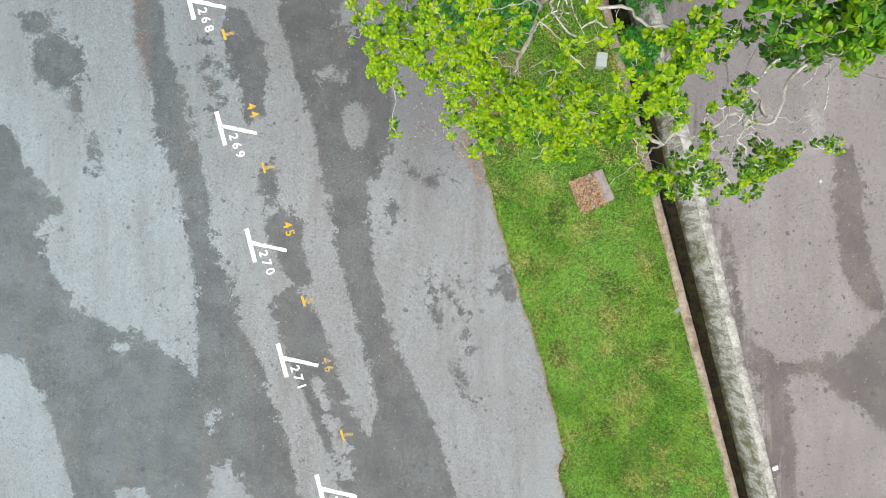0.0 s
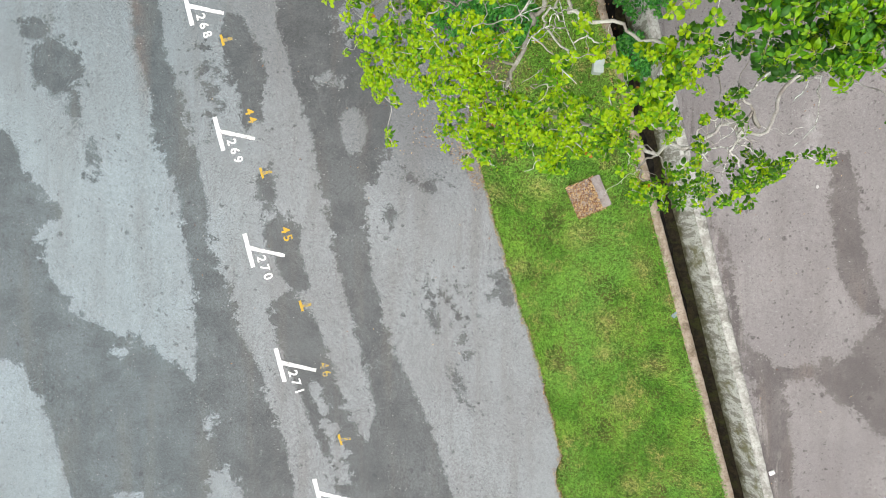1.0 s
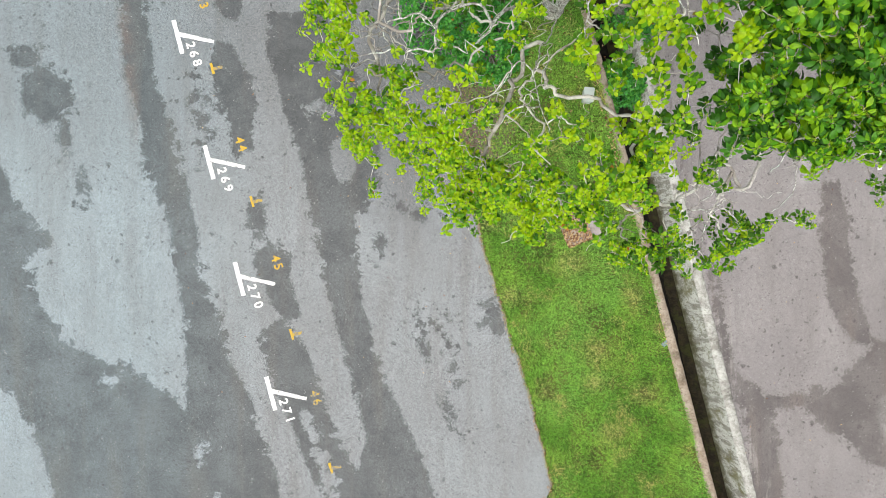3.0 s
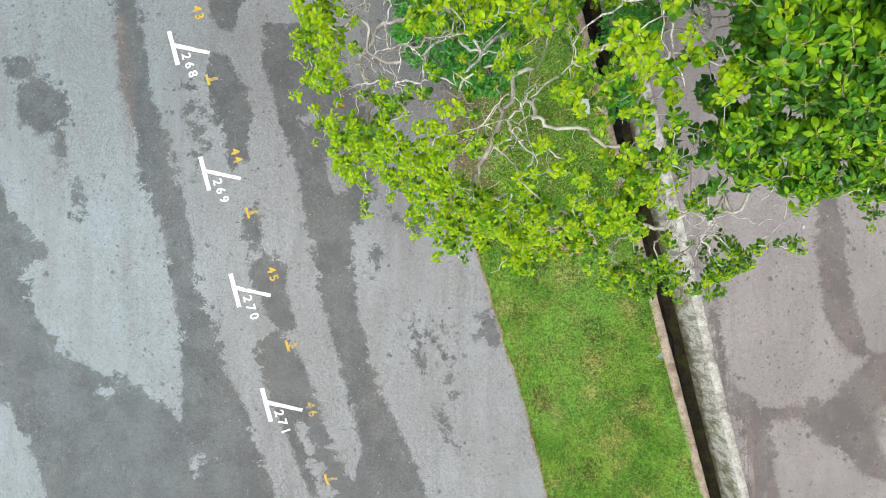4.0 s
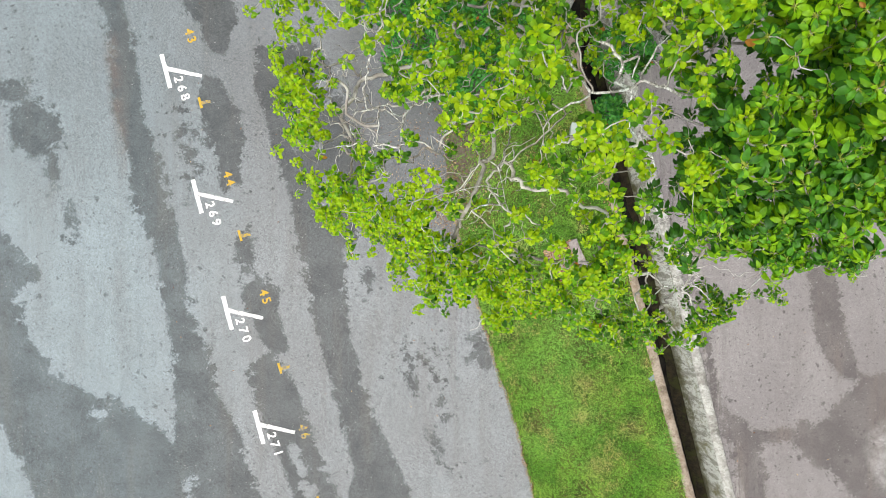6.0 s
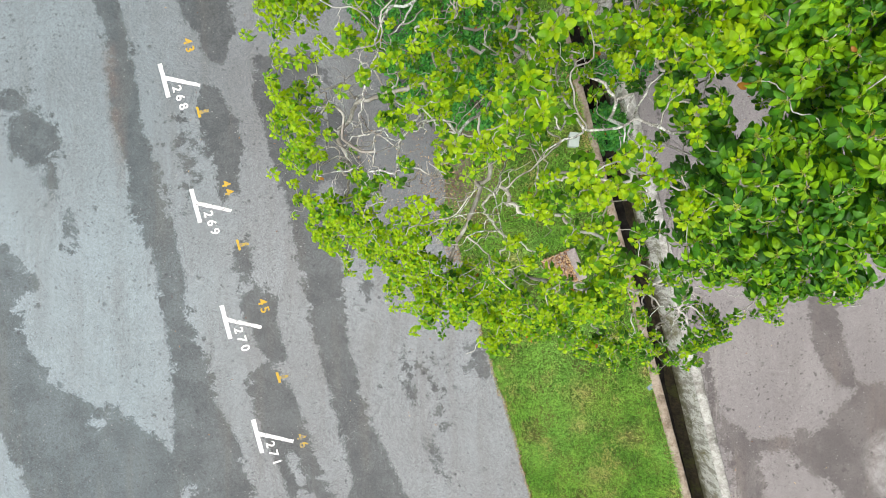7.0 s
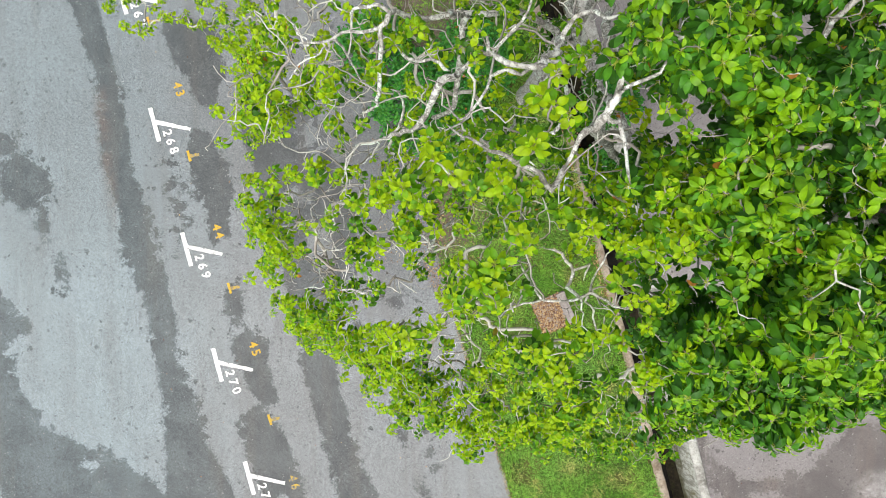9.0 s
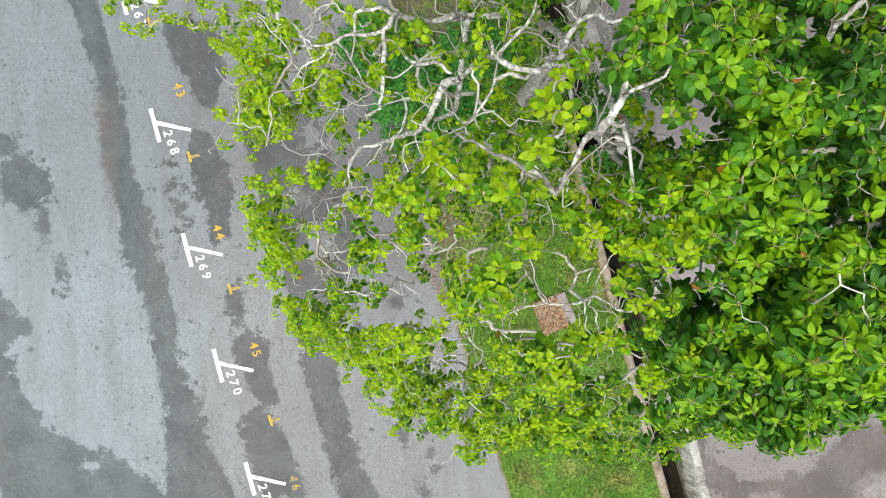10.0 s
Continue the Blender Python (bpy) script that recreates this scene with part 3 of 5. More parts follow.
def digit_mesh(char, height, mat):
    """One character, in the built-in font, as a thin painted mesh lying on the ground, its middle at the origin."""
    cu = bpy.data.curves.new("digit", "FONT")
    cu.body = char
    cu.size = height / 0.70
    cu.align_x, cu.align_y = "CENTER", "CENTER"
    cu.extrude = 0.0015
    cu.offset = 0.0055
    cu.resolution_u = 4
    tmp = new("digit", cu)
    me = bpy.data.meshes.new_from_object(tmp.evaluated_get(bpy.context.evaluated_depsgraph_get()))
    bpy.data.objects.remove(tmp)
    bpy.data.curves.remove(cu)
    me.name = "digit"
    me.materials.clear()
    me.materials.append(mat)
    return me


DIGITS = {}


def digit(char, height, mat, parent, m):
    key = (char, height, mat.name)
    if key not in DIGITS:
        DIGITS[key] = digit_mesh(char, height, mat)
    ob = new("digit", DIGITS[key])
    ob.parent = parent
    ob.matrix_basis = m
    return ob


LIE = 0.010


def bay_mark(x, y, number, worn=False, turn=-75.5):
    """A white T whose bar starts at x, y, with the bay's number beside it."""
    thing = new("bay_mark")
    thing.matrix_basis = pose(x, y, LIE)
    seed = sum(ord(c) for c in number)
    a = part("bar", ragged_bar(0.69, 0.085, seed), M_WHITE, thing)
    a.matrix_basis = pose(0, 0, 0, 0, 0, turn)
    c, s = math.cos(radians(turn)), math.sin(radians(turn))
    b = part("stem", ragged_bar(0.72, 0.085, seed + 5, 0.5), M_WHITE_OLD if worn else M_WHITE, thing)
    b.matrix_basis = pose(0.29 * c + 0.03, 0.29 * s, 0.0008, 0, 0, turn + 63)
    for i, ch in enumerate(number):
        digit(ch, 0.175, M_WHITE, thing, pose(0.335 + 0.065 * i, -0.50 - 0.175 * i, 0.002, 0, 0, turn - 2 + 3 * i))
    return tagged(thing, f"white painted parking bay mark with the number {number} on tarmac", "road marking", "bay marks")


for x, y, number, worn in ((-5.75, 7.75, "267", False), (-5.13, 5.22, "268", False), (-4.52, 2.73, "269", True),
                           (-3.93, 0.41, "270", True), (-3.31, -1.87, "271", True), (-2.55, -4.47, "272", False)):
    bay_mark(x, y, number, worn)


def old_number(x, y, text, mat):
    thing = new("old_bay_number")
    thing.matrix_basis = pose(x, y, LIE)
    for i, ch in enumerate(text):
        digit(ch, 0.17, mat, thing, pose(-0.03 + 0.055 * i, 0.08 - 0.16 * i, 0, 0, 0, -72 + 4 * i))
    return tagged(thing, f"faded yellow painted number {text} on tarmac", "road marking", "old yellow numbers")


for x, y, text, mat in ((-4.55, 5.58, "43", M_YELLOW), (-3.80, 2.75, "44", M_YELLOW), (-3.09, 0.40, "45", M_YELLOW), (-2.33, -2.29, "46", M_YELLOW_OLD)):
    old_number(x, y, text, mat)


def old_tee(x, y, seed):
    thing = new("old_bay_tee")
    thing.matrix_basis = pose(x - 0.09, y, LIE)
    a = part("bar", ragged_bar(0.22, 0.05, seed), M_YELLOW, thing)
    a.matrix_basis = pose(-0.02, 0.11, 0, 0, 0, -74)
    b = part("stem", ragged_bar(0.20, 0.065, seed + 3, 0.2), M_YELLOW_OLD, thing)
    b.matrix_basis = pose(0.02, 0.0, 0.0008, 0, 0, 10)
    return tagged(thing, "faded yellow painted T mark on tarmac", "road marking", "old yellow tees")


for i, (x, y) in enumerate(((-5.05, 6.91), (-4.28, 4.25), (-3.50, 1.61), (-2.72, -1.03), (-1.95, -3.69))):
    old_tee(x, y, 40 + i)


# ---- small things on the lawn, by the drain and on the paving ----
def bevelled_box(sx, sy, sz, bevel, seed=0, rough=0.0):
    rng = random.Random(seed)
    bm = bmesh.new()
    bmesh.ops.create_cube(bm, size=1, matrix=Matrix.Diagonal((sx, sy, sz, 1)))
    bmesh.ops.subdivide_edges(bm, edges=bm.edges[:], cuts=2, use_grid_fill=True)
    if rough:
        for v in bm.verts:
            v.co += Vector([rng.uniform(-rough, rough) for _ in range(3)])
    else:
        bmesh.ops.bevel(bm, geom=[e for e in bm.edges if e.calc_face_angle(0) > 1], offset=bevel, segments=2, affect="EDGES")
    return bm


def chamber():
    thing = new("inspection_chamber")
    thing.matrix_basis = pose(2.85, 1.12, 0.02, 0, 0, 22.5)
    p = part("frame", bevelled_box(0.66, 0.64, 0.14, 0.015, 3, 0.006), M_SLAB, thing)
    p.matrix_basis = pose(0, 0, 0.03)
    p = part("concrete_block", bevelled_box(0.17, 0.62, 0.20, 0.015, 4, 0.006), M_SLAB, thing, "bare pale concrete edge block")
    p.matrix_basis = pose(0.255, 0.0, 0.055)
    return tagged(thing, "square concrete inspection chamber covered with dead leaves in grass", "inspection chamber")


chamber()


def dry_leaves(name, spots, label, seed):
    """Curled dead leaves; spots: x, y, z, spread x, spread y, turn, how many, size."""
    rng = random.Random(seed)
    verts, faces = [], []
    for cx, cy, cz, sx, sy, turn, count, size in spots:
        for _ in range(count):
            u, v = rng.uniform(-sx, sx), rng.uniform(-sy, sy)
            m = (pose(cx, cy, cz, 0, 0, turn) @ pose(u, v, rng.uniform(0.004, 0.03), rng.uniform(-25, 25), rng.uniform(-25, 25), rng.uniform(0, 360)))
            ln, w = size * rng.uniform(0.5, 1.2), size * rng.uniform(0.2, 0.5)
            o = len(verts)
            for p in ((-ln / 2, 0, 0), (0, -w / 2, 0.012 * size / 0.08), (0, w / 2, 0.01 * size / 0.08), (ln / 2, 0, 0.002)):
                verts.append(m @ Vector(p))
            faces += [(o, o + 1, o + 2), (o + 1, o + 3, o + 2)]
    return tagged(new(name, mesh_from(name, verts, faces, M_LITTER)), label, "dead leaves", kind="stuff")


dry_leaves("chamber_leaves", [(2.80, 1.09, 0.112, 0.29, 0.34, 22.5, 1500, 0.05), (2.85, 1.12, 0.115, 0.34, 0.33, 22.5, 160, 0.04)], "matted brown dead leaves lying on the chamber", 5)
edge_spots = [(float(lawn_edge(y)) + 0.0, y, 0.012, 0.035, 0.12, 14, 75, 0.028) for y in np.arange(-5.0, 2.2, 0.22)]
kerb_spots = [(float(kerb_out(y)) - 0.05, y, 0.045, 0.06, 0.2, 15, int(8 + 50 * (y > 1.5)), 0.05) for y in np.arange(-4.8, 5.0, 0.4)]
dry_leaves("edge_leaves", edge_spots + kerb_spots, "brown leaf litter along the lawn's edges", 6)
dry_leaves("strewn_leaves", [(-1.5, 2.0, 0.012, 3.5, 4.5, 0, 70, 0.05), (0.55, 1.75, 0.012, 0.10, 0.5, 20, 260, 0.035), (0.45, 2.4, 0.012, 0.35, 0.6, 10, 380, 0.04), (0.0, 3.0, 0.012, 0.6, 0.9, 0, 260, 0.04), (7.3, 0, 0.012, 1.2, 5, 0, 40, 0.05),
                             (2.0, 4.2, 0.05, 1.4, 2.2, 0, 420, 0.06), (0.9, 3.2, 0.045, 0.6, 1.6, 0, 500, 0.045), (-0.3, 4.0, 0.012, 0.9, 2.0, 0, 160, 0.045)],
           "scattered dead leaves on tarmac and grass", 8)


def meter_box():
    thing = new("meter_box")
    thing.matrix_basis = pose(3.02, 3.62, 0.03, 0, 0, -6)
    shell = plain("greenish_white_paint", (0.42, 0.48, 0.43))
    p = part("body", bevelled_box(0.18, 0.25, 0.22, 0.015), shell, thing)
    p.matrix_basis = pose(0, 0, 0.11)
    p = part("lid", bevelled_box(0.20, 0.28, 0.03, 0.008), shell, thing, "flaking whitish green lid")
    p.matrix_basis = pose(0, 0, 0.233)
    return tagged(thing, "small whitish green box standing in grass beside the kerb", "box")


meter_box()


def litter_scrap(x, y, size, colour, label, turn=20):
    bm = bevelled_box(size, size * 0.7, 0.02, 0.004, int(x * 100), size * 0.06)
    me = bpy.data.meshes.new("litter")
    bm.to_mesh(me)
    bm.free()
    me.materials.append(plain("scrap", colour))
    ob = new("litter", me)
    ob.matrix_basis = pose(x, y, 0.02, 4, 3, turn)
    return tagged(ob, label, "litter", "bits of litter")


litter_scrap(6.44, -4.28, 0.11, (0.8, 0.8, 0.78), "crumpled white scrap of paper on paving")
litter_scrap(7.30, 1.30, 0.06, (0.5, 0.48, 0.46), "small whitish scrap on paving", 70)
litter_scrap(8.68, 2.21, 0.09, (0.6, 0.59, 0.57), "white crumpled scrap on paving", 10)
litter_scrap(4.55, -1.20, 0.12, (0.22, 0.28, 0.36), "greyish blue plastic scrap beside the kerb", 40)


def white_cabinet():
    thing = new("utility_cabinet")
    thing.matrix_basis = pose(7.85, 7.0, 0.0, 0, 0, -12)
    p = part("body", bevelled_box(0.8, 0.8, 0.9, 0.02), plain("grey_panel", (0.42, 0.40, 0.39)), thing)
    p.matrix_basis = pose(0, 0, 0.45)
    white = plain("white_trim", (0.78, 0.78, 0.76))
    for dx, dy, sx, sy in ((0.41, 0, 0.06, 0.9), (-0.41, 0, 0.06, 0.9), (0, 0.42, 0.88, 0.06), (0, -0.42, 0.88, 0.06)):
        p = part("rim", bevelled_box(sx, sy, 0.08, 0.01), white, thing, "white rim")
        p.matrix_basis = pose(dx, dy, 0.92)
    return tagged(thing, "grey topped cabinet with a white rim on paving", "cabinet")


white_cabinet()


# ---- trees ----
# outlines of the two crowns from above
CROWN_OUTLINE = [(-5.72, 6.78), (-3.31, 5.62), (-2.72, 5.08), (-2.18, 5.37), (-1.70, 4.94), (-1.38, 4.46), (-0.97, 3.80), (-0.76, 3.04), (-0.80, 2.52),
                 (-0.60, 2.13), (-0.62, 1.78), (-0.31, 1.62), (0.10, 1.36), (0.37, 1.00), (0.77, 0.86), (1.05, 0.69), (1.40, 0.76), (1.89, 0.67),
                 (2.1, 1.5), (2.15, 2.6), (2.6, 3.2), (4.2, 7.5), (-3.2, 7.5)]
RIGHT_OUTLINE = [(1.80, 2.3), (1.88, 1.8), (2.02, 1.5), (2.25, 1.38), (2.6, 1.3), (2.85, 1.22), (3.1, 1.28), (3.4, 1.2), (3.55, 1.38), (3.85, 1.4), (4.5, 1.3),
                 (5.5, 1.4), (7.0, 2.4), (7.0, 7.5), (2.4, 7.5), (2.0, 4.0)]
# height of the foliage over a coarse plan: rows for x, columns for y
TOP_X = [-1.2, -0.6, 0.0, 0.6, 1.2, 2.0, 2.9]
TOP_Y = [0.8, 1.4, 2.0, 2.6, 3.2, 4.5]
TOP_Z = np.array([[5.0, 5.3, 6.0, 6.3, 6.4, 6.2], [5.0, 5.8, 6.8, 7.5, 7.6, 7.4], [6.2, 6.8, 7.6, 8.0, 8.5, 8.4], [6.8, 7.2, 8.0, 8.9, 9.0, 8.9],
                  [7.2, 7.7, 9.0, 9.75, 9.9, 9.6], [6.9, 8.2, 9.2, 9.65, 9.8, 9.7], [6.5, 8.3, 9.2, 9.6, 9.8, 9.8]])


def crown_top(x, y):
    """Height of the crowns' upper surface."""
    x, y = np.asarray(x, float), np.asarray(y, float)
    i = np.clip(np.searchsorted(TOP_X, x) - 1, 0, len(TOP_X) - 2)
    j = np.clip(np.searchsorted(TOP_Y, y) - 1, 0, len(TOP_Y) - 2)
    gx, gy = np.array(TOP_X), np.array(TOP_Y)
    a = np.clip((x - gx[i]) / (gx[i + 1] - gx[i]), 0, 1)
    b = np.clip((y - gy[j]) / (gy[j + 1] - gy[j]), 0, 1)
    z = TOP_Z[i, j] * (1 - a) * (1 - b) + TOP_Z[i + 1, j] * a * (1 - b) + TOP_Z[i, j + 1] * (1 - a) * b + TOP_Z[i + 1, j + 1] * a * b
    return z - 0.30 * np.maximum(x - 3.6, 0) ** 1.5 - 0.25 * np.maximum(y - 4.6, 0) ** 1.5 - 0.5 * np.maximum(-1.2 - x, 0)


def tube(points, radii, sides):
    """Vertices and quads of a round, tapered tube through the points."""
    verts, faces = [], []
    p = [Vector(q) for q in points]
    ref = Vector((0.31, 0.17, 0.93))
    for i, q in enumerate(p):
        d = (p[min(i + 1, len(p) - 1)] - p[max(i - 1, 0)]).normalized()
        a = d.cross(ref)
        if a.length < 0.05:
            a = d.cross(Vector((1, 0, 0)))
        a.normalize()
        b = d.cross(a)
        for k in range(sides):
            t = 2 * math.pi * k / sides
            verts.append(q + (a * math.cos(t) + b * math.sin(t)) * radii[i])
    for i in range(len(p) - 1):
        for k in range(sides):
            k2 = (k + 1) % sides
            faces.append((i * sides + k, i * sides + k2, (i + 1) * sides + k2, (i + 1) * sides + k))
    return verts, faces


def smooth_line(points, step, wobble, rng):
    """Points along a rounded line through the given ones, with small natural bends."""
    p = [Vector(q) for q in points]
    out = []
    for i in range(len(p) - 1):
        a, b, c, d = p[max(i - 1, 0)], p[i], p[i + 1], p[min(i + 2, len(p) - 1)]
        n = max(2, int((c - b).length / step))
        for k in range(n):
            t = k / n
            q = 0.5 * (2 * b + (c - a) * t + (2 * a - 5 * b + 4 * c - d) * t * t + (3 * b - a - 3 * c + d) * t ** 3)
            if out:
                q = q + Vector([rng.uniform(-wobble, wobble) for _ in range(3)])
            out.append(q)
    out.append(p[-1])
    return out


def crooked(q, amount=1.0):
    """The natural bends of wood: a point moved a little by smooth noise."""
    return q + (noise.noise_vector(q * 4.5) * 0.028 + noise.noise_vector(q * 11.0) * 0.017) * amount


class Skeleton:
    """Nodes with a parent each; thickness follows from the twigs that a node carries."""

    def __init__(self):
        self.pos, self.up, self.fixed = [], [], {}

    def line(self, points, start):
        ids = []
        prev = start
        for q in points:
            self.pos.append(Vector(q))
            self.up.append(prev)
            prev = len(self.pos) - 1
            ids.append(prev)
        return ids

    def radii(self, tip=0.0030, power=2.35):
        n = len(self.pos)
        load = [0.0] * n
        kids = [0] * n
        for u in self.up:
            if u >= 0:
                kids[u] += 1
        for i in range(n - 1, -1, -1):
            if kids[i] == 0:
                load[i] = tip ** power
            if self.up[i] >= 0:
                load[self.up[i]] += load[i]
        r = [v ** (1 / power) for v in load]
        for i, v in self.fixed.items():
            r[i] = max(r[i], v)
        return r


def leaf_shape(ratio, stalk, droop, cup, bend):
    """A leaf of length 1 on its stalk, x along it, folded at the midrib and pointed at its tip: vertices and quads."""
    verts, faces = [], []
    prof = ((0.0, 0.12), (0.20, 0.66), (0.48, 1.0), (0.78, 0.80), (1.0, 0.06))
    for t, w in prof:
        z = 0.08 * math.sin(t * 3) - droop * t * t
        y = bend * t * t
        h = ratio / 2 * w
        verts += [(stalk + t, y - h, z + cup * h), (stalk + t, y, z), (stalk + t, y + h, z + cup * h)]
    for i in range(len(prof) - 1):
        o = i * 3
        faces += [(o, o + 3, o + 4, o + 1), (o + 1, o + 4, o + 5, o + 2)]
    o = len(verts)
    w = 0.028
    verts += [(0, -w, -0.02), (0, w, -0.02), (stalk + 0.05, w, 0), (stalk + 0.05, -w, 0)]
    faces.append((o, o + 1, o + 2, o + 3))
    return np.array(verts), np.array(faces)


def leaf_kinds(rng, slim=1.0, stalk=1.0):
    return [leaf_shape(slim * rng.uniform(0.70, 0.88), stalk * rng.uniform(0.28, 0.80), rng.uniform(0.10, 0.65), rng.uniform(0.15, 0.55), rng.uniform(-0.14, 0.14)) for _ in range(8)]


def whorl(rng, count, size, elevation):
    """Leaves round a twig's end, its axis along z: (kind, 4 x 4 matrix, age) for each leaf; the inner ones small, young and upright."""
    out = []
    spin = rng.uniform(0, 360)
    for i in range(count):
        k = i / max(1, count - 1)
        el = elevation + 52 * (1 - k) ** 1.6 - 30 * k * k + rng.uniform(-13, 13)
        az = spin + i * 137.5 + rng.uniform(-16, 16)
        ln = size * (0.50 + 0.55 * k ** 0.7) * rng.uniform(0.8, 1.15)
        m = pose(0, 0, -0.03 * k, 0, 0, az) @ pose(0, 0, 0, rng.uniform(-45, 45), -el, 0) @ Matrix.Diagonal((ln, ln, ln, 1))
        out.append((rng.randrange(8), m, 0.62 * k))
    return out


def mesh_of_tubes(name, lines, mat):
    vs, fs, o = [], [], 0
    for pts, rad, sides in lines:
        v, f = tube(pts, rad, sides)
        vs += [tuple(q) for q in v]
        fs += [tuple(j + o for j in q) for q in f]
        o += len(v)
    return mesh_from(name, vs, fs, mat, True)


def child(name, me, parent, label="", kind=""):
    ob = new(name, me)
    ob.parent = parent
    return tagged(ob, label, kind=kind)


def grow_tree(trunk, limbs, tips, seed, leaf_mats, leaf_size, shade, label, trunk_radius, near_eye, outline, slim=1.0, hang=0.0, lean=0.25):
    """A tree from its trunk line, its main limbs (each with the limb it leaves, 0 for the trunk) and its twigs' ends."""
    rng = random.Random(seed)
    sk = Skeleton()
    base = Vector(trunk[0])
    tl = smooth_line(trunk, 0.2, 0.01, rng)
    ids = sk.line(tl, -1)
    for i, k in enumerate(ids):
        sk.fixed[k] = trunk_radius * (1.35 - 0.55 * i / len(ids)) if i > 1 else trunk_radius * 1.5
    main = [ids]
    for src, pts, r0, r1 in limbs:
        cand = main[src]
        near = min(cand, key=lambda j: (sk.pos[j] - Vector(pts[0])).length)
        ln = smooth_line([sk.pos[near]] + list(pts), 0.045, 0.004, rng)[1:]
        ln = [crooked(q, 1.0 if r0 > 0.012 else 1.5) for q in ln]
        li = sk.line(ln, near)
        for i, k in enumerate(li):
            sk.fixed[k] = (r0 + (r1 - r0) * i / len(li)) * rng.uniform(0.85, 1.15)
        main.append([near] + li)
    # side branches, then crooked twigs along the limbs, most of them bare
    tips = list(tips)
    branches = []

    def within(q):
        return float(inside_distance(np.array([q.x]), np.array([q.y]), outline)[0]) > 0.3 and q.z < max(9.6, sk.pos[0].z)

    for l in main[1:]:
        for j in l[7::9]:
            if sk.pos[j].z < 6.2 or rng.random() < 0.4:
                continue
            a = sk.pos[j]
            out = Vector((rng.uniform(-1, 1), rng.uniform(-1, 1), rng.uniform(-0.35, 0.35))).normalized() * rng.uniform(0.3, 0.65)
            if not within(a + out):
                continue
            bow = Vector((rng.uniform(-1, 1), rng.uniform(-1, 1), rng.uniform(-0.6, 0.2))) * 0.14
            line = [crooked(q, 1.3) for q in smooth_line([a, a + out * 0.4 + bow, a + out * 0.75 - bow * 0.6, a + out], 0.05, 0.006, rng)[1:]]
            ids2 = sk.line(line, j)
            for i, k in enumerate(ids2):
                sk.fixed[k] = 0.0075 - 0.004 * i / len(ids2)
            branches.append([j] + ids2)
    for l in main[1:] + branches:
        for j in l[6::5]:
            if sk.pos[j].z < 7.0 or rng.random() < 0.35:
                continue
            end = sk.pos[j] + Vector((rng.uniform(-1, 1), rng.uniform(-1, 1), rng.uniform(-0.5, 0.6))) * rng.uniform(0.15, 0.40)
            if not within(end):
                continue
            tips.append((*end, 0))
            for _ in range(rng.randrange(1, 5)):
                tips.append((end.x + rng.gauss(0, 0.13), end.y + rng.gauss(0, 0.13), end.z + rng.gauss(0.02, 0.10), 1 if rng.random() < 0.15 else 0))
    limb_nodes = set(j for l in main[1:] for j in l[1:])
    fork = Vector(trunk[-1])
    order = sorted(tips, key=lambda q: (Vector(q[:3]) - fork).length)
    arr = np.zeros((400000, 3), np.float32)
    away = np.zeros(400000, np.float32)
    have = len(sk.pos)
    arr[:have] = [tuple(v) for v in sk.pos]
    ends = []
    forkv = np.array(fork, np.float32)
    away[:have] = 0.05 * np.linalg.norm(arr[:have] - forkv, axis=1)
    for q in order:
        tip = Vector(q[:3])
        a3 = arr[:have]
        g3 = a3 - np.array(tip, np.float32)
        d = np.sqrt(np.einsum("ij,ij->i", g3, g3))
        cost = d + 0.8 * np.maximum(g3[:, 2] + 0.02, 0) + away[:have]
        cost[: len(tl) - 2] += 5
        near = int(np.argmin(cost))
        a = sk.pos[near]
        gap = (tip - a).length
        if gap < 0.04:
            continue
        sag = [Vector((rng.uniform(-1, 1), rng.uniform(-1, 1), rng.uniform(-0.7, 0.3))) * 0.20 * gap for _ in range(2)]
        line = smooth_line([a, a.lerp(tip, 0.33) + sag[0], a.lerp(tip, 0.7) + sag[1], tip], 0.085, min(0.022, 0.06 * gap), rng)[1:]
        li = sk.line(line, near)
        arr[have:have + len(line)] = [tuple(v) for v in line]
        away[have:have + len(line)] = 0.05 * np.linalg.norm(arr[have:have + len(line)] - forkv, axis=1)
        have += len(line)
        ends.append((li[-1], (line[-1] - line[max(0, len(line) - 3)]), q[3]))
    r = sk.radii()
    kids = {}
    for i, u in enumerate(sk.up):
        kids.setdefault(u, []).append(i)
    thing = new("tree")
    thing.matrix_basis = Matrix.Translation(base)

    def local(j):
        return tuple(sk.pos[j] - base)

    child("trunk", mesh_of_tubes("trunk", [([local(j) for j in ids], [r[j] for j in ids], 12)], M_BARK), thing)
    for l in main[1:]:
        rad = [min(r[j], sk.fixed.get(j, 1) * 0.74) for j in l]
        rad[0] = rad[1]
        rad[-1] *= 0.35
        child("limb", mesh_of_tubes("limb", [([local(j) for j in l], rad, 8)], M_BARK), thing)
    # the rest: chains of twigs
    lines = []
    done = set(ids) | limb_nodes
    for i in range(len(sk.pos)):
        if i in done:
            continue
        chain = [sk.up[i], i]
        done.add(i)
        j = i
        while True:
            nxt = [k for k in kids.get(j, []) if k not in done]
            if not nxt:
                break
            j = max(nxt, key=lambda k: r[k])
            done.add(j)
            chain.append(j)
        rad = [min(r[k], 0.020) for k in chain]
        rad[0] = rad[1]
        lines.append(([local(k) for k in chain], rad, 5 if rad[0] > 0.008 else 3))
    child("twig", mesh_of_tubes("twig", lines, M_TWIG), thing, "bare crooked pale twigs", "stuff")
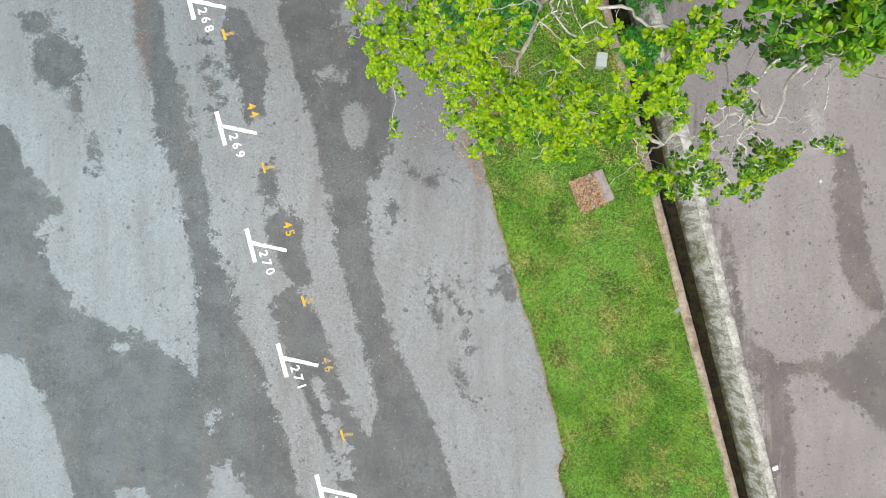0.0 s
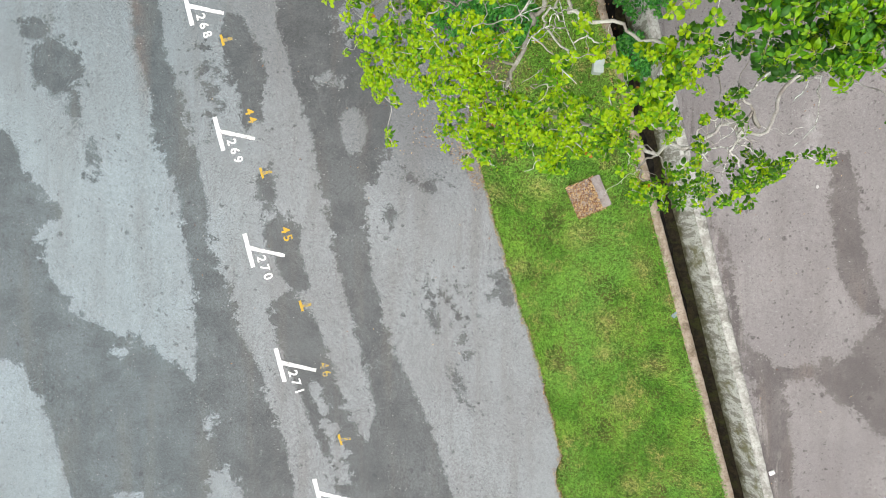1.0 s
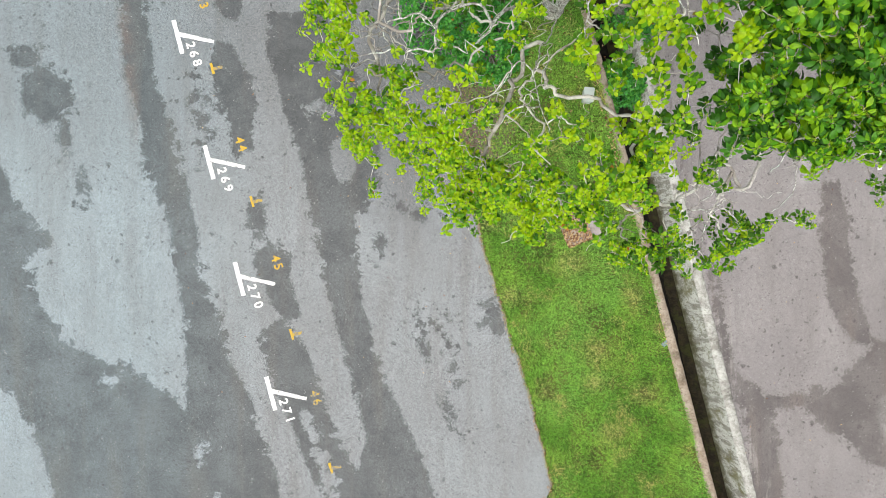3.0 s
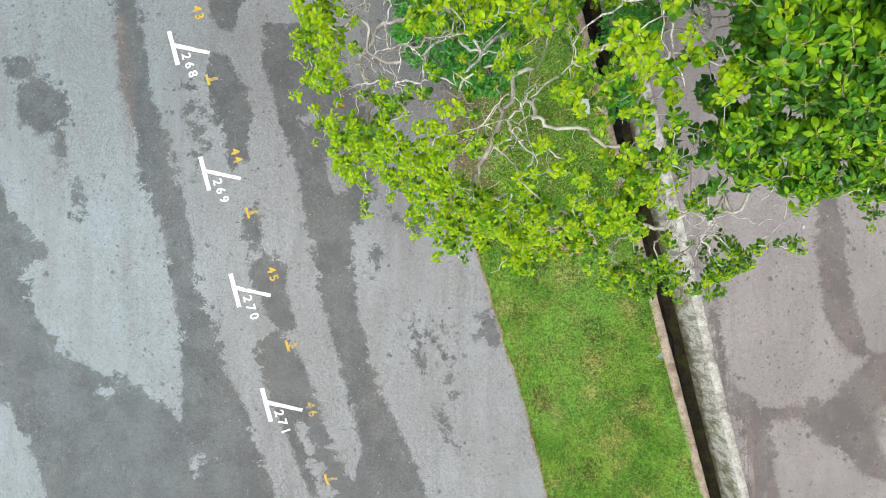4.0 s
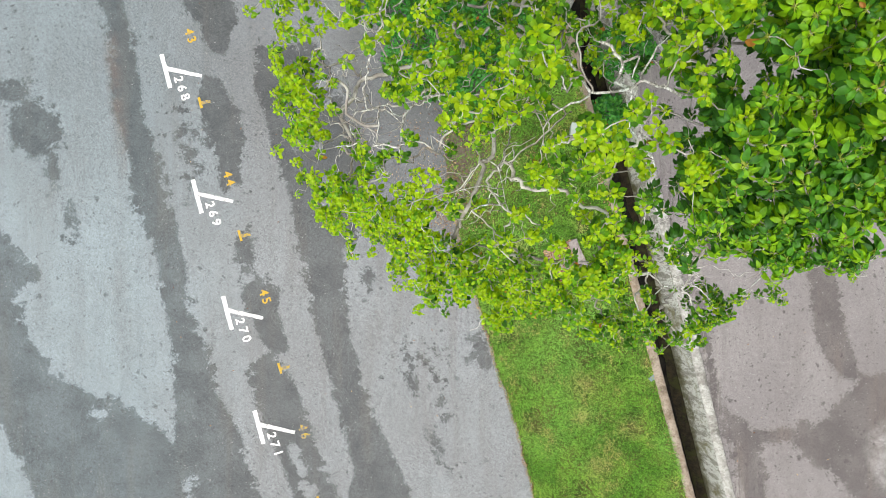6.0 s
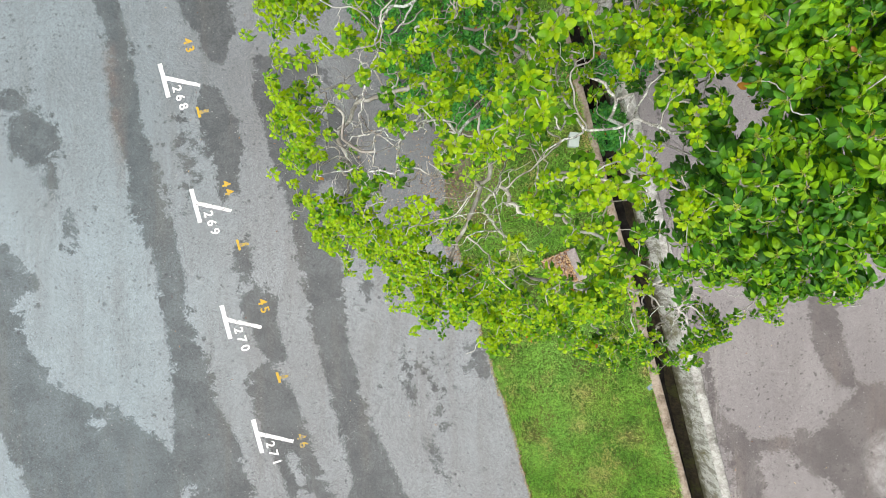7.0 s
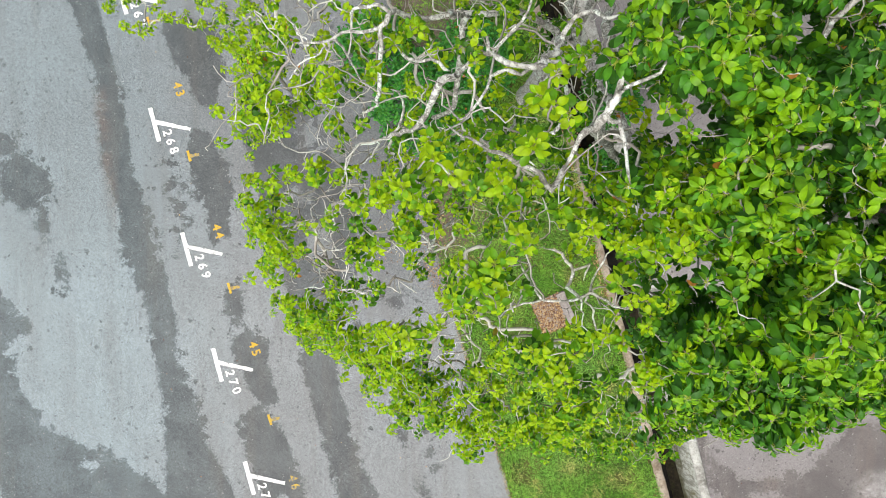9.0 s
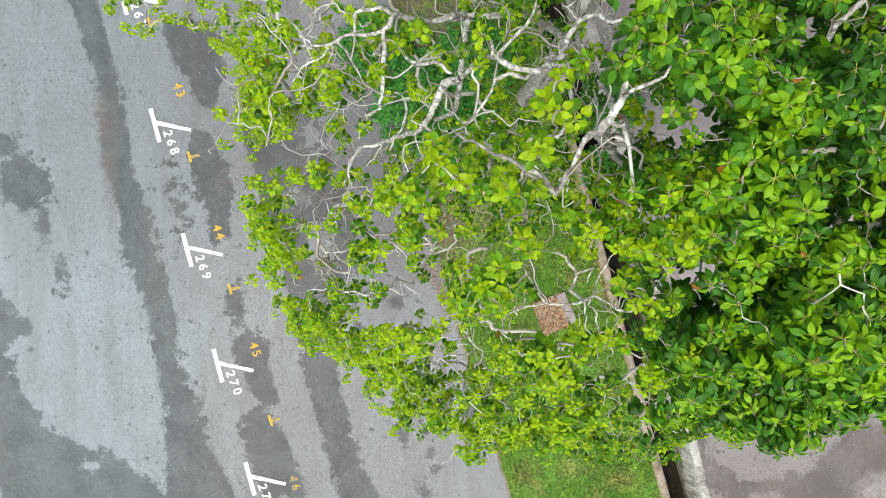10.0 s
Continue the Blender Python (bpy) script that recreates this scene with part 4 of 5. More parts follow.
    # leaves: those that come nearest to the eye one by one, the rest joined
    kinds = leaf_kinds(rng, slim, 0.65 if hang else 1.0)
    singles = []
    for v, f in kinds:
        me = mesh_from("leaf", v, f, leaf_mats[1], True)
        tone = np.full(len(v), 0.4)
        tone[-4:] = -2.0
        me.attributes.new("age", "FLOAT", "POINT").data.foreach_set("value", tone)
        singles.append(me)
    lone, V, F, A, o = 0, [], [], [], 0
    for node, way, want in ends:
        if want <= 0:
            continue
        p = sk.pos[node]
        slope = [float(crown_top(p.x - 0.2 * u, p.y - 0.2 * v) - crown_top(p.x + 0.2 * u, p.y + 0.2 * v)) / 0.4 for u, v in ((1, 0), (0, 1))]
        axis = way.normalized() * 0.4 + Vector((rng.uniform(-0.35, 0.35) + lean * slope[0], rng.uniform(-0.35, 0.35) + lean * slope[1], 0.85))
        place = Matrix.Translation(p - base) @ axis.to_track_quat("Z", "Y").to_matrix().to_4x4()
        # random age plus the crown shade painted into each whorl
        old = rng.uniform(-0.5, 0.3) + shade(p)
        leaves = whorl(rng, rng.choice((14, 16, 18, 20)) + (4 if hang else 0), leaf_size * rng.uniform(0.75, 1.25), rng.uniform(-15, 15) - hang)
        one_by_one = near_eye(p) and lone + len(leaves) <= 300
        for k, m, age in leaves:
            m = place @ m
            if one_by_one:
                ob = new("leaf", singles[k])
                ob.parent = thing
                ob.matrix_basis = m
                lone += 1
                continue
            v, f = kinds[k]
            m = np.array(m)
            V.append(v @ m[:3, :3].T + m[:3, 3])
            F.append(f + o)
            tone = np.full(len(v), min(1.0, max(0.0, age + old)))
            tone[-4:] = -2.0
            A.append(tone)
            o += len(v)
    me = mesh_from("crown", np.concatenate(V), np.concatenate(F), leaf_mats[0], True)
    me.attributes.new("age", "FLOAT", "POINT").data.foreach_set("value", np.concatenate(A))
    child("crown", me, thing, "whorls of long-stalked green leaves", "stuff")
    tagged(thing, label, "tree", "trees")
    return thing


def clumpy(x, y, z, seed):
    """Smooth noise that parts a crown into tufts of foliage and gaps."""
    q = Vector((float(x), float(y), float(z) * 0.8)) * 2.6 + Vector((seed, 0, 0))
    return noise.noise(q) + 0.6 * noise.noise(q * 2.3)


def crown_tips(count, outline, seed, left, right, thick, sprays, clumps, each, side, level, gaps, sunk, inner):
    """Twig ends under the crowns' surface: x, y, z and whether each bears leaves. clumps: centres of tufts, each with so many
    rosettes; sprays: places of bare dead twigs; level: how much is open between the other tufts; gaps: slanting openings as place,
    slant and radius."""
    rng = np.random.default_rng(seed)
    out = []

    def open_at(x, y, z):
        shut = np.ones(np.shape(x), bool)
        for gx, gy, dx, dy, gr in gaps:
            low = crown_top(gx, gy) - 0.15 - z
            shut &= (x - gx - dx * low) ** 2 + (y - gy - dy * low) ** 2 > gr * gr
        return ~shut

    while len(out) < count:
        n = 2000
        x, y = rng.uniform(left, right, n), rng.uniform(0.4, 5.8, n)
        inside = inside_distance(x, y, outline)
        lump = 0.10 * np.sin(x * 3.7 + 1.3 * np.sin(y * 2.9)) * np.sin(y * 3.3 + 1.1 * np.sin(x * 2.1)) - 0.06
        z = crown_top(x, y) + lump - np.clip(rng.exponential(thick, n), 0, 2.4) * np.clip(inside / 0.5, 0.3, 1)
        # behind the front of the crown the wood is bare above, and the leaves lie lower
        z -= np.interp(y, [2.5, 3.0], [0, 1]) * np.interp(x, [0.1, 0.8], [0, 1]) * sunk * rng.uniform(0.25, 1.0, n)
        keep = (inside > 0.10) & (z > 4.3) & (rng.uniform(0, 1, n) < np.interp(y, [3.6, 4.6], [1.0, 0.5]) * side(x))
        keep &= ~open_at(x, y, z) & (rng.uniform(0, 1, n) < np.interp(inside, [0.35, 0.6], [1.0, inner]))
        roll = rng.uniform(0, 1, n)
        for i in np.nonzero(keep)[0]:
            if clumpy(x[i], y[i], z[i], seed) < level:
                continue
            if roll[i] > 0.08:
                for _ in range(rng.integers(2, 6)):
                    o = rng.normal(0, 1, 3) * (0.09, 0.09, 0.05)
                    out.append((float(x[i] + o[0]), float(y[i] + o[1]), float(z[i] + o[2]), 1))
            else:
                for _ in range(rng.integers(1, 4)):
                    o = rng.normal(0, 0.10, 3)
                    out.append((float(x[i] + o[0]), float(y[i] + o[1]), float(z[i] + o[2]), 0))
            if len(out) >= count:
                break
    for cx, cy, cz in clumps:
        for _ in range(each if cz > 5.35 else 4):
            o = rng.normal(0, 1, 3) * (0.07, 0.07, 0.04)
            if open_at(cx + o[0], cy + o[1], cz):
                continue
            out.append((cx + float(o[0]), cy + float(o[1]), cz - 0.05 + float(o[2]), 1))
    for sx, sy, sz in sprays:
        for _ in range(22):
            o = rng.normal(0, 1, 3) * (0.17, 0.17, 0.10)
            out.append((sx + float(o[0]), sy + float(o[1]), sz + float(o[2]), 0))
    return out


# limbs, bough by bough, as (limb it leaves, points, thickness at start and end); 0 is the trunk
NEAR_BOUGH = [
    (0, [(2.82, 3.02, 6.4), (2.19, 3.14, 7.6), (1.82, 3.16, 8.58), (1.61, 3.09, 9.35)], 0.062, 0.034),
    (1, [(1.62, 3.12, 9.4), (1.64, 3.15, 9.42), (1.67, 3.2, 9.44), (1.68, 3.24, 9.46), (1.71, 3.31, 9.48), (1.73, 3.36, 9.5)], 0.034, 0.012),
    (2, [(1.69, 3.09, 9.45), (1.71, 3.02, 9.47), (1.72, 2.93, 9.48), (1.73, 2.82, 9.5)], 0.017, 0.007),
    (1, [(1.56, 3.06, 9.4), (1.54, 3.03, 9.37), (1.52, 2.97, 9.33), (1.5, 2.91, 9.3)], 0.022, 0.010),
    (2, [(1.7, 3.22, 9.5), (1.73, 3.24, 9.52), (1.83, 3.26, 9.53), (1.87, 3.3, 9.55), (1.95, 3.34, 9.57), (1.99, 3.35, 9.58),
    (2.08, 3.36, 9.6)], 0.013, 0.004),
]
TOP_BOUGH = [
    (5, [(1.92, 3.36, 9.6), (1.85, 3.43, 9.6), (1.89, 3.43, 9.6), (1.92, 3.48, 9.6), (1.97, 3.53, 9.6)], 0.009, 0.004),
    (5, [(2.02, 3.31, 9.6), (2.08, 3.28, 9.5)], 0.007, 0.004),
    (0, [(2.48, 5.01, 6.6), (2.31, 4.62, 6.87), (2.2, 4.29, 7.13), (2.23, 4, 7.4)], 0.060, 0.045),
    (0, [(2.06, 4.92, 6.6), (1.95, 4.31, 6.9), (1.74, 4.27, 7.2), (1.56, 4.27, 7.4), (1.41, 4.27, 7.6)], 0.050, 0.030),
    (9, [(1.36, 4.22, 7.7), (1.23, 4.17, 7.8), (1.04, 4.12, 7.9)], 0.030, 0.022),
    (0, [(1.85, 4.63, 7.5), (1.71, 4.14, 8.13), (1.61, 3.77, 8.77), (1.46, 3.46, 9.4)], 0.036, 0.028),
]
HIGH_BOUGH = [
    (11, [(1.51, 3.58, 9.4), (1.56, 3.55, 9.45), (1.6, 3.52, 9.5), (1.63, 3.5, 9.55), (1.68, 3.5, 9.6)], 0.017, 0.009),
    (11, [(1.45, 3.41, 9.45), (1.39, 3.37, 9.48), (1.36, 3.33, 9.52), (1.36, 3.28, 9.55)], 0.020, 0.018),
    (13, [(1.31, 3.29, 9.55), (1.22, 3.34, 9.53), (1.16, 3.38, 9.5)], 0.018, 0.016),
    (14, [(1.11, 3.38, 9.45), (1.07, 3.42, 9.22), (1, 3.44, 9)], 0.015, 0.016),
    (14, [(1.15, 3.43, 9.5), (1.1, 3.47, 9.45), (1.04, 3.5, 9.4)], 0.012, 0.005),
    (14, [(1.22, 3.44, 9.5), (1.26, 3.49, 9.53), (1.31, 3.53, 9.57), (1.31, 3.57, 9.6)], 0.011, 0.006),
]
UPPER_BOUGH = [
    (13, [(1.28, 3.29, 9.5), (1.21, 3.31, 9.45), (1.15, 3.3, 9.4), (1.12, 3.26, 9.35), (1.05, 3.17, 9.3), (1, 3.15, 9.25),
    (0.94, 3.2, 9.2)], 0.013, 0.005),
    (13, [(1.39, 3.25, 9.6), (1.42, 3.21, 9.59), (1.44, 3.15, 9.57), (1.42, 3.07, 9.56), (1.4, 3.04, 9.55)], 0.013, 0.011),
    (19, [(1.35, 3.03, 9.55), (1.31, 3.03, 9.51), (1.29, 3, 9.48), (1.29, 2.96, 9.44), (1.33, 2.92, 9.4)], 0.012, 0.005),
    (13, [(1.41, 3.33, 9.5), (1.48, 3.36, 9.47), (1.54, 3.39, 9.45)], 0.014, 0.007),
]
OUTER_BOUGH = [
    (4, [(1.41, 2.81, 9.35), (1.36, 2.89, 9.34), (1.28, 2.93, 9.34), (1.22, 2.97, 9.33), (1.14, 2.98, 9.32), (1.09, 3.01, 9.32),
    (1.06, 3.04, 9.31), (1.02, 3.06, 9.31), (0.94, 3.12, 9.3)], 0.019, 0.007),
    (10, [(0.93, 3.91, 8.5), (0.83, 3.86, 8.57), (0.72, 3.86, 8.65), (0.65, 3.85, 8.73), (0.62, 3.81, 8.8)], 0.026, 0.022),
    (23, [(0.58, 3.75, 8.8), (0.56, 3.67, 8.77), (0.56, 3.52, 8.73), (0.57, 3.42, 8.7), (0.48, 3.35, 8.57), (0.39, 3.33, 8.43),
    (0.35, 3.2, 8.3)], 0.020, 0.006),
    (24, [(0.47, 3.73, 8.8), (0.35, 3.71, 8.8), (0.3, 3.68, 8.8), (0.25, 3.67, 8.8), (0.11, 3.68, 8.8)], 0.016, 0.007),
]
FAR_BOUGH = [
    (25, [(0.24, 3.64, 8.8), (0.19, 3.59, 8.73), (0.11, 3.56, 8.67), (0.01, 3.49, 8.6)], 0.009, 0.004),
    (25, [(0.18, 3.68, 8.8), (0.12, 3.74, 8.77), (0.06, 3.81, 8.73), (0.01, 3.86, 8.7)], 0.008, 0.004),
    (23, [(0.58, 3.85, 8.8), (0.53, 3.84, 8.8), (0.47, 3.85, 8.8), (0.43, 3.82, 8.8), (0.42, 3.77, 8.8)], 0.014, 0.008),
    (25, [(0.33, 3.67, 8.7), (0.35, 3.62, 8.63), (0.39, 3.56, 8.57), (0.47, 3.54, 8.5)], 0.010, 0.006),
    (25, [(0.09, 3.68, 8.75), (0.05, 3.65, 8.69), (0.04, 3.63, 8.62), (-0.06, 3.66, 8.56), (-0.18, 3.68, 8.5)], 0.008, 0.003),
]
CROOKED_BOUGH = [
    (15, [(0.95, 3.44, 8.9), (0.9, 3.4, 8.8), (0.85, 3.33, 8.7), (0.78, 3.26, 8.6), (0.7, 3.24, 8.45), (0.59, 3.25, 8.3),
    (0.51, 3.24, 8.15)], 0.030, 0.018),
    (31, [(0.43, 3.2, 8.1), (0.35, 3.18, 8.13), (0.3, 3.09, 8.17), (0.27, 2.99, 8.2)], 0.014, 0.006),
    (31, [(0.46, 3.17, 8.1), (0.38, 3.11, 8), (0.3, 3.08, 7.9)], 0.010, 0.005),
    (31, [(0.64, 3.36, 8.3), (0.64, 3.45, 8.33), (0.62, 3.49, 8.37), (0.58, 3.5, 8.4)], 0.013, 0.007),
    (10, [(1, 3.78, 7.6), (0.97, 3.62, 7.47), (0.89, 3.56, 7.33), (0.79, 3.56, 7.2)], 0.036, 0.026),
]
LOOPED_BOUGH = [
    (24, [(0.49, 3.71, 8.5), (0.57, 3.77, 8.5), (0.63, 3.73, 8.5), (0.68, 3.63, 8.58), (0.77, 3.55, 8.74), (0.96, 3.48, 8.9)], 0.012, 0.014),
    (1, [(2.9, 2.85, 6.9), (2.62, 2.35, 7.9), (1.85, 2.24, 9), (1.76, 2.29, 8.98), (1.7, 2.31, 8.96), (1.65, 2.28, 8.94), (1.59, 2.24, 8.93),
    (1.47, 2.25, 8.91), (1.42, 2.27, 8.89), (1.38, 2.37, 8.87), (1.34, 2.44, 8.85)], 0.013, 0.009),
    (37, [(1.59, 2.33, 8.85), (1.61, 2.36, 8.86), (1.62, 2.4, 8.87), (1.6, 2.45, 8.88), (1.55, 2.5, 8.89), (1.47, 2.52, 8.9)], 0.013, 0.011),
    (37, [(1.41, 2.22, 8.8), (1.27, 2.19, 8.7), (1.22, 2.13, 8.6), (1.21, 2.01, 8.5)], 0.009, 0.004),
]
LOW_BOUGH = [
    (37, [(1.73, 2.22, 8.8), (1.74, 2.13, 8.7), (1.78, 2.03, 8.6), (1.89, 1.92, 8.5)], 0.009, 0.005),
    (38, [(1.66, 2.44, 8.9), (1.7, 2.43, 8.85), (1.72, 2.35, 8.8)], 0.008, 0.006),
    (37, [(1.75, 2.4, 8.85), (1.78, 2.48, 8.88), (1.83, 2.57, 8.9)], 0.008, 0.005),
    (37, [(1.67, 2.17, 8.8), (1.67, 2.11, 8.75), (1.71, 2.05, 8.7)], 0.007, 0.004),
    (0, [(1.58, 3.54, 6.2), (1.38, 2.81, 6.49), (1.22, 2.47, 6.78), (1.15, 2.27, 7.07), (1.07, 2.12, 7.36), (1.05, 1.99, 7.52), (1.09, 1.83, 7.57),
    (1.09, 1.73, 7.61), (1.13, 1.59, 7.66), (1.1, 1.43, 7.7)], 0.022, 0.004),
]
BARE_BOUGH = [
    (44, [(0.96, 2.07, 7.7), (0.9, 2.03, 7.67), (0.84, 1.94, 7.63), (0.75, 1.86, 7.6)], 0.008, 0.003),
    (44, [(0.97, 1.87, 7.7), (0.87, 1.86, 7.67), (0.77, 1.85, 7.63), (0.72, 1.81, 7.6)], 0.006, 0.003),
    (44, [(0.98, 1.77, 7.7), (0.88, 1.72, 7.6), (0.81, 1.66, 7.5)], 0.008, 0.004),
    (44, [(1.15, 2.18, 7.6), (1.16, 2.07, 7.65), (1.11, 1.99, 7.7), (1.07, 1.89, 7.75)], 0.008, 0.004),
    (44, [(1.01, 1.85, 7.7), (0.98, 1.81, 7.65), (0.96, 1.74, 7.6)], 0.007, 0.003),
    (0, [(1.27, 3.29, 6.3), (1.08, 2.92, 6.65), (0.91, 2.71, 7), (0.79, 2.56, 7.1), (0.63, 2.36, 7.2)], 0.030, 0.016),
]
TWIGGY_BOUGH = [
    (50, [(0.67, 2.64, 7.3), (0.54, 2.59, 7.36), (0.42, 2.54, 7.42), (0.33, 2.43, 7.48), (0.32, 2.29, 7.54), (0.32, 2.21, 7.6)], 0.016, 0.012),
    (51, [(0.26, 2.19, 7.6), (0.19, 2.23, 7.57), (0.12, 2.19, 7.54), (0.05, 2.22, 7.51), (-0.05, 2.21, 7.49), (-0.12, 2.23, 7.46),
    (-0.2, 2.2, 7.43), (-0.29, 2.2, 7.4)], 0.011, 0.004),
    (52, [(-0.02, 2.27, 7.5), (-0.06, 2.34, 7.45), (-0.04, 2.44, 7.4)], 0.007, 0.003),
    (51, [(0.24, 2.41, 7.6), (0.18, 2.47, 7.55), (0.15, 2.26, 7.5)], 0.008, 0.003),
    (32, [(0.18, 2.89, 7.9), (0.12, 2.7, 7.73), (0.07, 2.58, 7.57), (0.07, 2.51, 7.4)], 0.010, 0.008),
]
SIDE_BOUGH = [
    (55, [(0.16, 2.53, 7.4), (0.22, 2.53, 7.35), (0.28, 2.47, 7.3), (0.34, 2.48, 7.25), (0.35, 2.36, 7.2)], 0.008, 0.003),
    (55, [(-0.03, 2.5, 7.3), (-0.12, 2.46, 7.23), (-0.21, 2.47, 7.17), (-0.32, 2.43, 7.1)], 0.008, 0.003),
    (55, [(-0.09, 2.59, 7.4), (-0.08, 2.67, 7.3), (-0.16, 2.79, 7.2)], 0.006, 0.003),
    (56, [(0.22, 2.57, 7.4), (0.24, 2.66, 7.45), (0.22, 2.77, 7.5)], 0.006, 0.003),
]
LAWN_LIMBS = NEAR_BOUGH + TOP_BOUGH + HIGH_BOUGH + UPPER_BOUGH + OUTER_BOUGH + FAR_BOUGH + CROOKED_BOUGH + LOOPED_BOUGH + LOW_BOUGH + BARE_BOUGH + TWIGGY_BOUGH + SIDE_BOUGH
PAVING_BOUGH = [
    (0, [(5.2, 3.4, 6.6), (3.8, 2.1, 7.3), (2.95, 1.64, 7), (2.77, 1.49, 6.9)], 0.020, 0.015),
    (1, [(2.73, 1.45, 6.8), (2.75, 1.36, 6.72), (2.8, 1.24, 6.64), (2.84, 1.12, 6.56), (2.76, 1.07, 6.48), (2.63, 1.08, 6.4)], 0.015, 0.006),
    (2, [(2.83, 1.03, 6.4), (2.81, 0.89, 6.3), (2.81, 0.78, 6.2)], 0.008, 0.004),
    (2, [(2.72, 1.41, 6.7), (2.76, 1.29, 6.6), (2.79, 1.21, 6.5), (2.73, 1.14, 6.4)], 0.011, 0.004),
    (4, [(2.7, 1.28, 6.5), (2.65, 1.28, 6.4)], 0.007, 0.004),
    (2, [(2.96, 1.1, 6.4), (3.09, 1.03, 6.25), (3.21, 0.88, 6.1)], 0.007, 0.003),
    (2, [(2.56, 1.02, 6.4), (2.57, 0.9, 6.2)], 0.006, 0.003),
]
PAVING_SPRAY = [
    (1, [(2.88, 1.46, 7.6), (3.06, 1.46, 7.4), (3.15, 1.42, 7.2), (3.27, 1.37, 7), (3.28, 1.22, 6.9), (3.3, 1.15, 6.8),
    (3.22, 1.02, 6.7)], 0.013, 0.004),
    (8, [(2.99, 1.45, 7.3), (3, 1.38, 7.2), (3.03, 1.33, 7.1)], 0.008, 0.003),
    (0, [(5.2, 3.9, 7.6), (3.68, 2.73, 8.2), (3.45, 2.69, 8.3), (3.26, 2.63, 8.4), (3.03, 2.61, 8.5), (2.86, 2.58, 8.6)], 0.034, 0.010),
    (10, [(3.26, 2.73, 8.5), (3.17, 2.82, 8.6), (3.13, 2.89, 8.7)], 0.012, 0.005),
]
PAVING_LIMBS = PAVING_BOUGH + PAVING_SPRAY + [
    (0, [(6.2, 4.4, 6.4), (5.0, 3.5, 7.8), (4.1, 3.02, 8.5), (3.3, 2.70, 8.7), (2.75, 2.5, 8.7)], 0.10, 0.03),
    (0, [(6.3, 4.2, 6.0), (5.6, 2.8, 7.0), (4.6, 1.9, 7.4), (3.6, 1.6, 7.6)], 0.06, 0.012),
    (0, [(6.6, 5.4, 6.2), (5.4, 5.2, 7.6), (4.2, 4.6, 8.4), (3.2, 4.0, 9.1), (2.6, 3.4, 9.2)], 0.08, 0.016),
]
LAWN_LIMBS += [(0, [(1.1, 5.2, 5.4), (-0.3, 5.2, 6.0), (-1.0, 5.1, 5.7), (-1.8, 5.3, 5.5), (-2.5, 5.5, 5.3)], 0.024, 0.005)]


def age_and_shade_left(p):
    """Leaves are younger and yellower towards the car park side; deeper ones carry painted shade."""
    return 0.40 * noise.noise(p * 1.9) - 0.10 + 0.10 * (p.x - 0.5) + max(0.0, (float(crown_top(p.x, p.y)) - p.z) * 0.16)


def age_and_shade_top(p):
    # random age, plus shade painted in deep down and towards the back
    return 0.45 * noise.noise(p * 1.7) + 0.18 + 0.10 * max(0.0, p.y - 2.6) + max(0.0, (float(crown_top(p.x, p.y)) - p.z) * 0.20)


def seen_close(p):
    return p.z > 9.0 and abs(p.x - 1.4) < 1.6 and abs(p.y - 2.6) < 1.2


# tufts of leaves, tier by tier, and the gaps between them
RIM_CLUMPS = [(2.93, 0.71, 6.5), (3.10, 0.79, 6.6), (3.63, 0.98, 6.5), (2.42, 0.67, 6.7), (4.51, 1.30, 6.3), (3.33, 0.98, 6.4), (3.20, 0.96, 6.2),
    (2.95, 0.92, 6.1), (2.12, 0.69, 6.3), (2.30, 0.84, 6.3), (2.26, 0.89, 7.0), (3.55, 1.32, 5.6), (3.35, 1.32, 5.8), (2.41, 1.10, 6.9),
    (2.10, 1.07, 7.1), (1.05, 0.80, 7.2), (1.61, 1.00, 7.4), (2.66, 1.36, 6.8), (1.92, 1.19, 6.9), (2.62, 1.40, 7.0), (1.80, 1.16, 7.6),
    (1.11, 1.03, 7.3), (1.40, 1.13, 7.6), (0.73, 1.00, 7.0), (1.69, 1.30, 8.0), (1.90, 1.37, 8.3)]
LOW_CLUMPS = [(3.96, 2.04, 5.6), (0.85, 1.15, 7.2), (1.20, 1.26, 7.5), (2.58, 1.76, 7.2), (0.88, 1.26, 7.5), (1.64, 1.50, 7.9), (0.42, 1.17, 6.4),
    (0.45, 1.20, 7.0), (0.43, 1.23, 6.7), (1.34, 1.51, 7.8), (1.84, 1.66, 8.4), (1.66, 1.62, 8.6), (0.73, 1.35, 7.0), (1.05, 1.46, 7.6),
    (1.87, 1.72, 8.7), (1.95, 1.79, 8.9), (0.96, 1.55, 7.4), (0.92, 1.56, 7.9), (0.21, 1.44, 6.8), (0.43, 1.52, 7.2), (1.36, 1.85, 8.8),
    (1.43, 1.87, 9.1), (1.95, 2.03, 8.2), (0.40, 1.58, 7.3), (1.23, 1.89, 8.6), (1.54, 1.98, 9.2)]
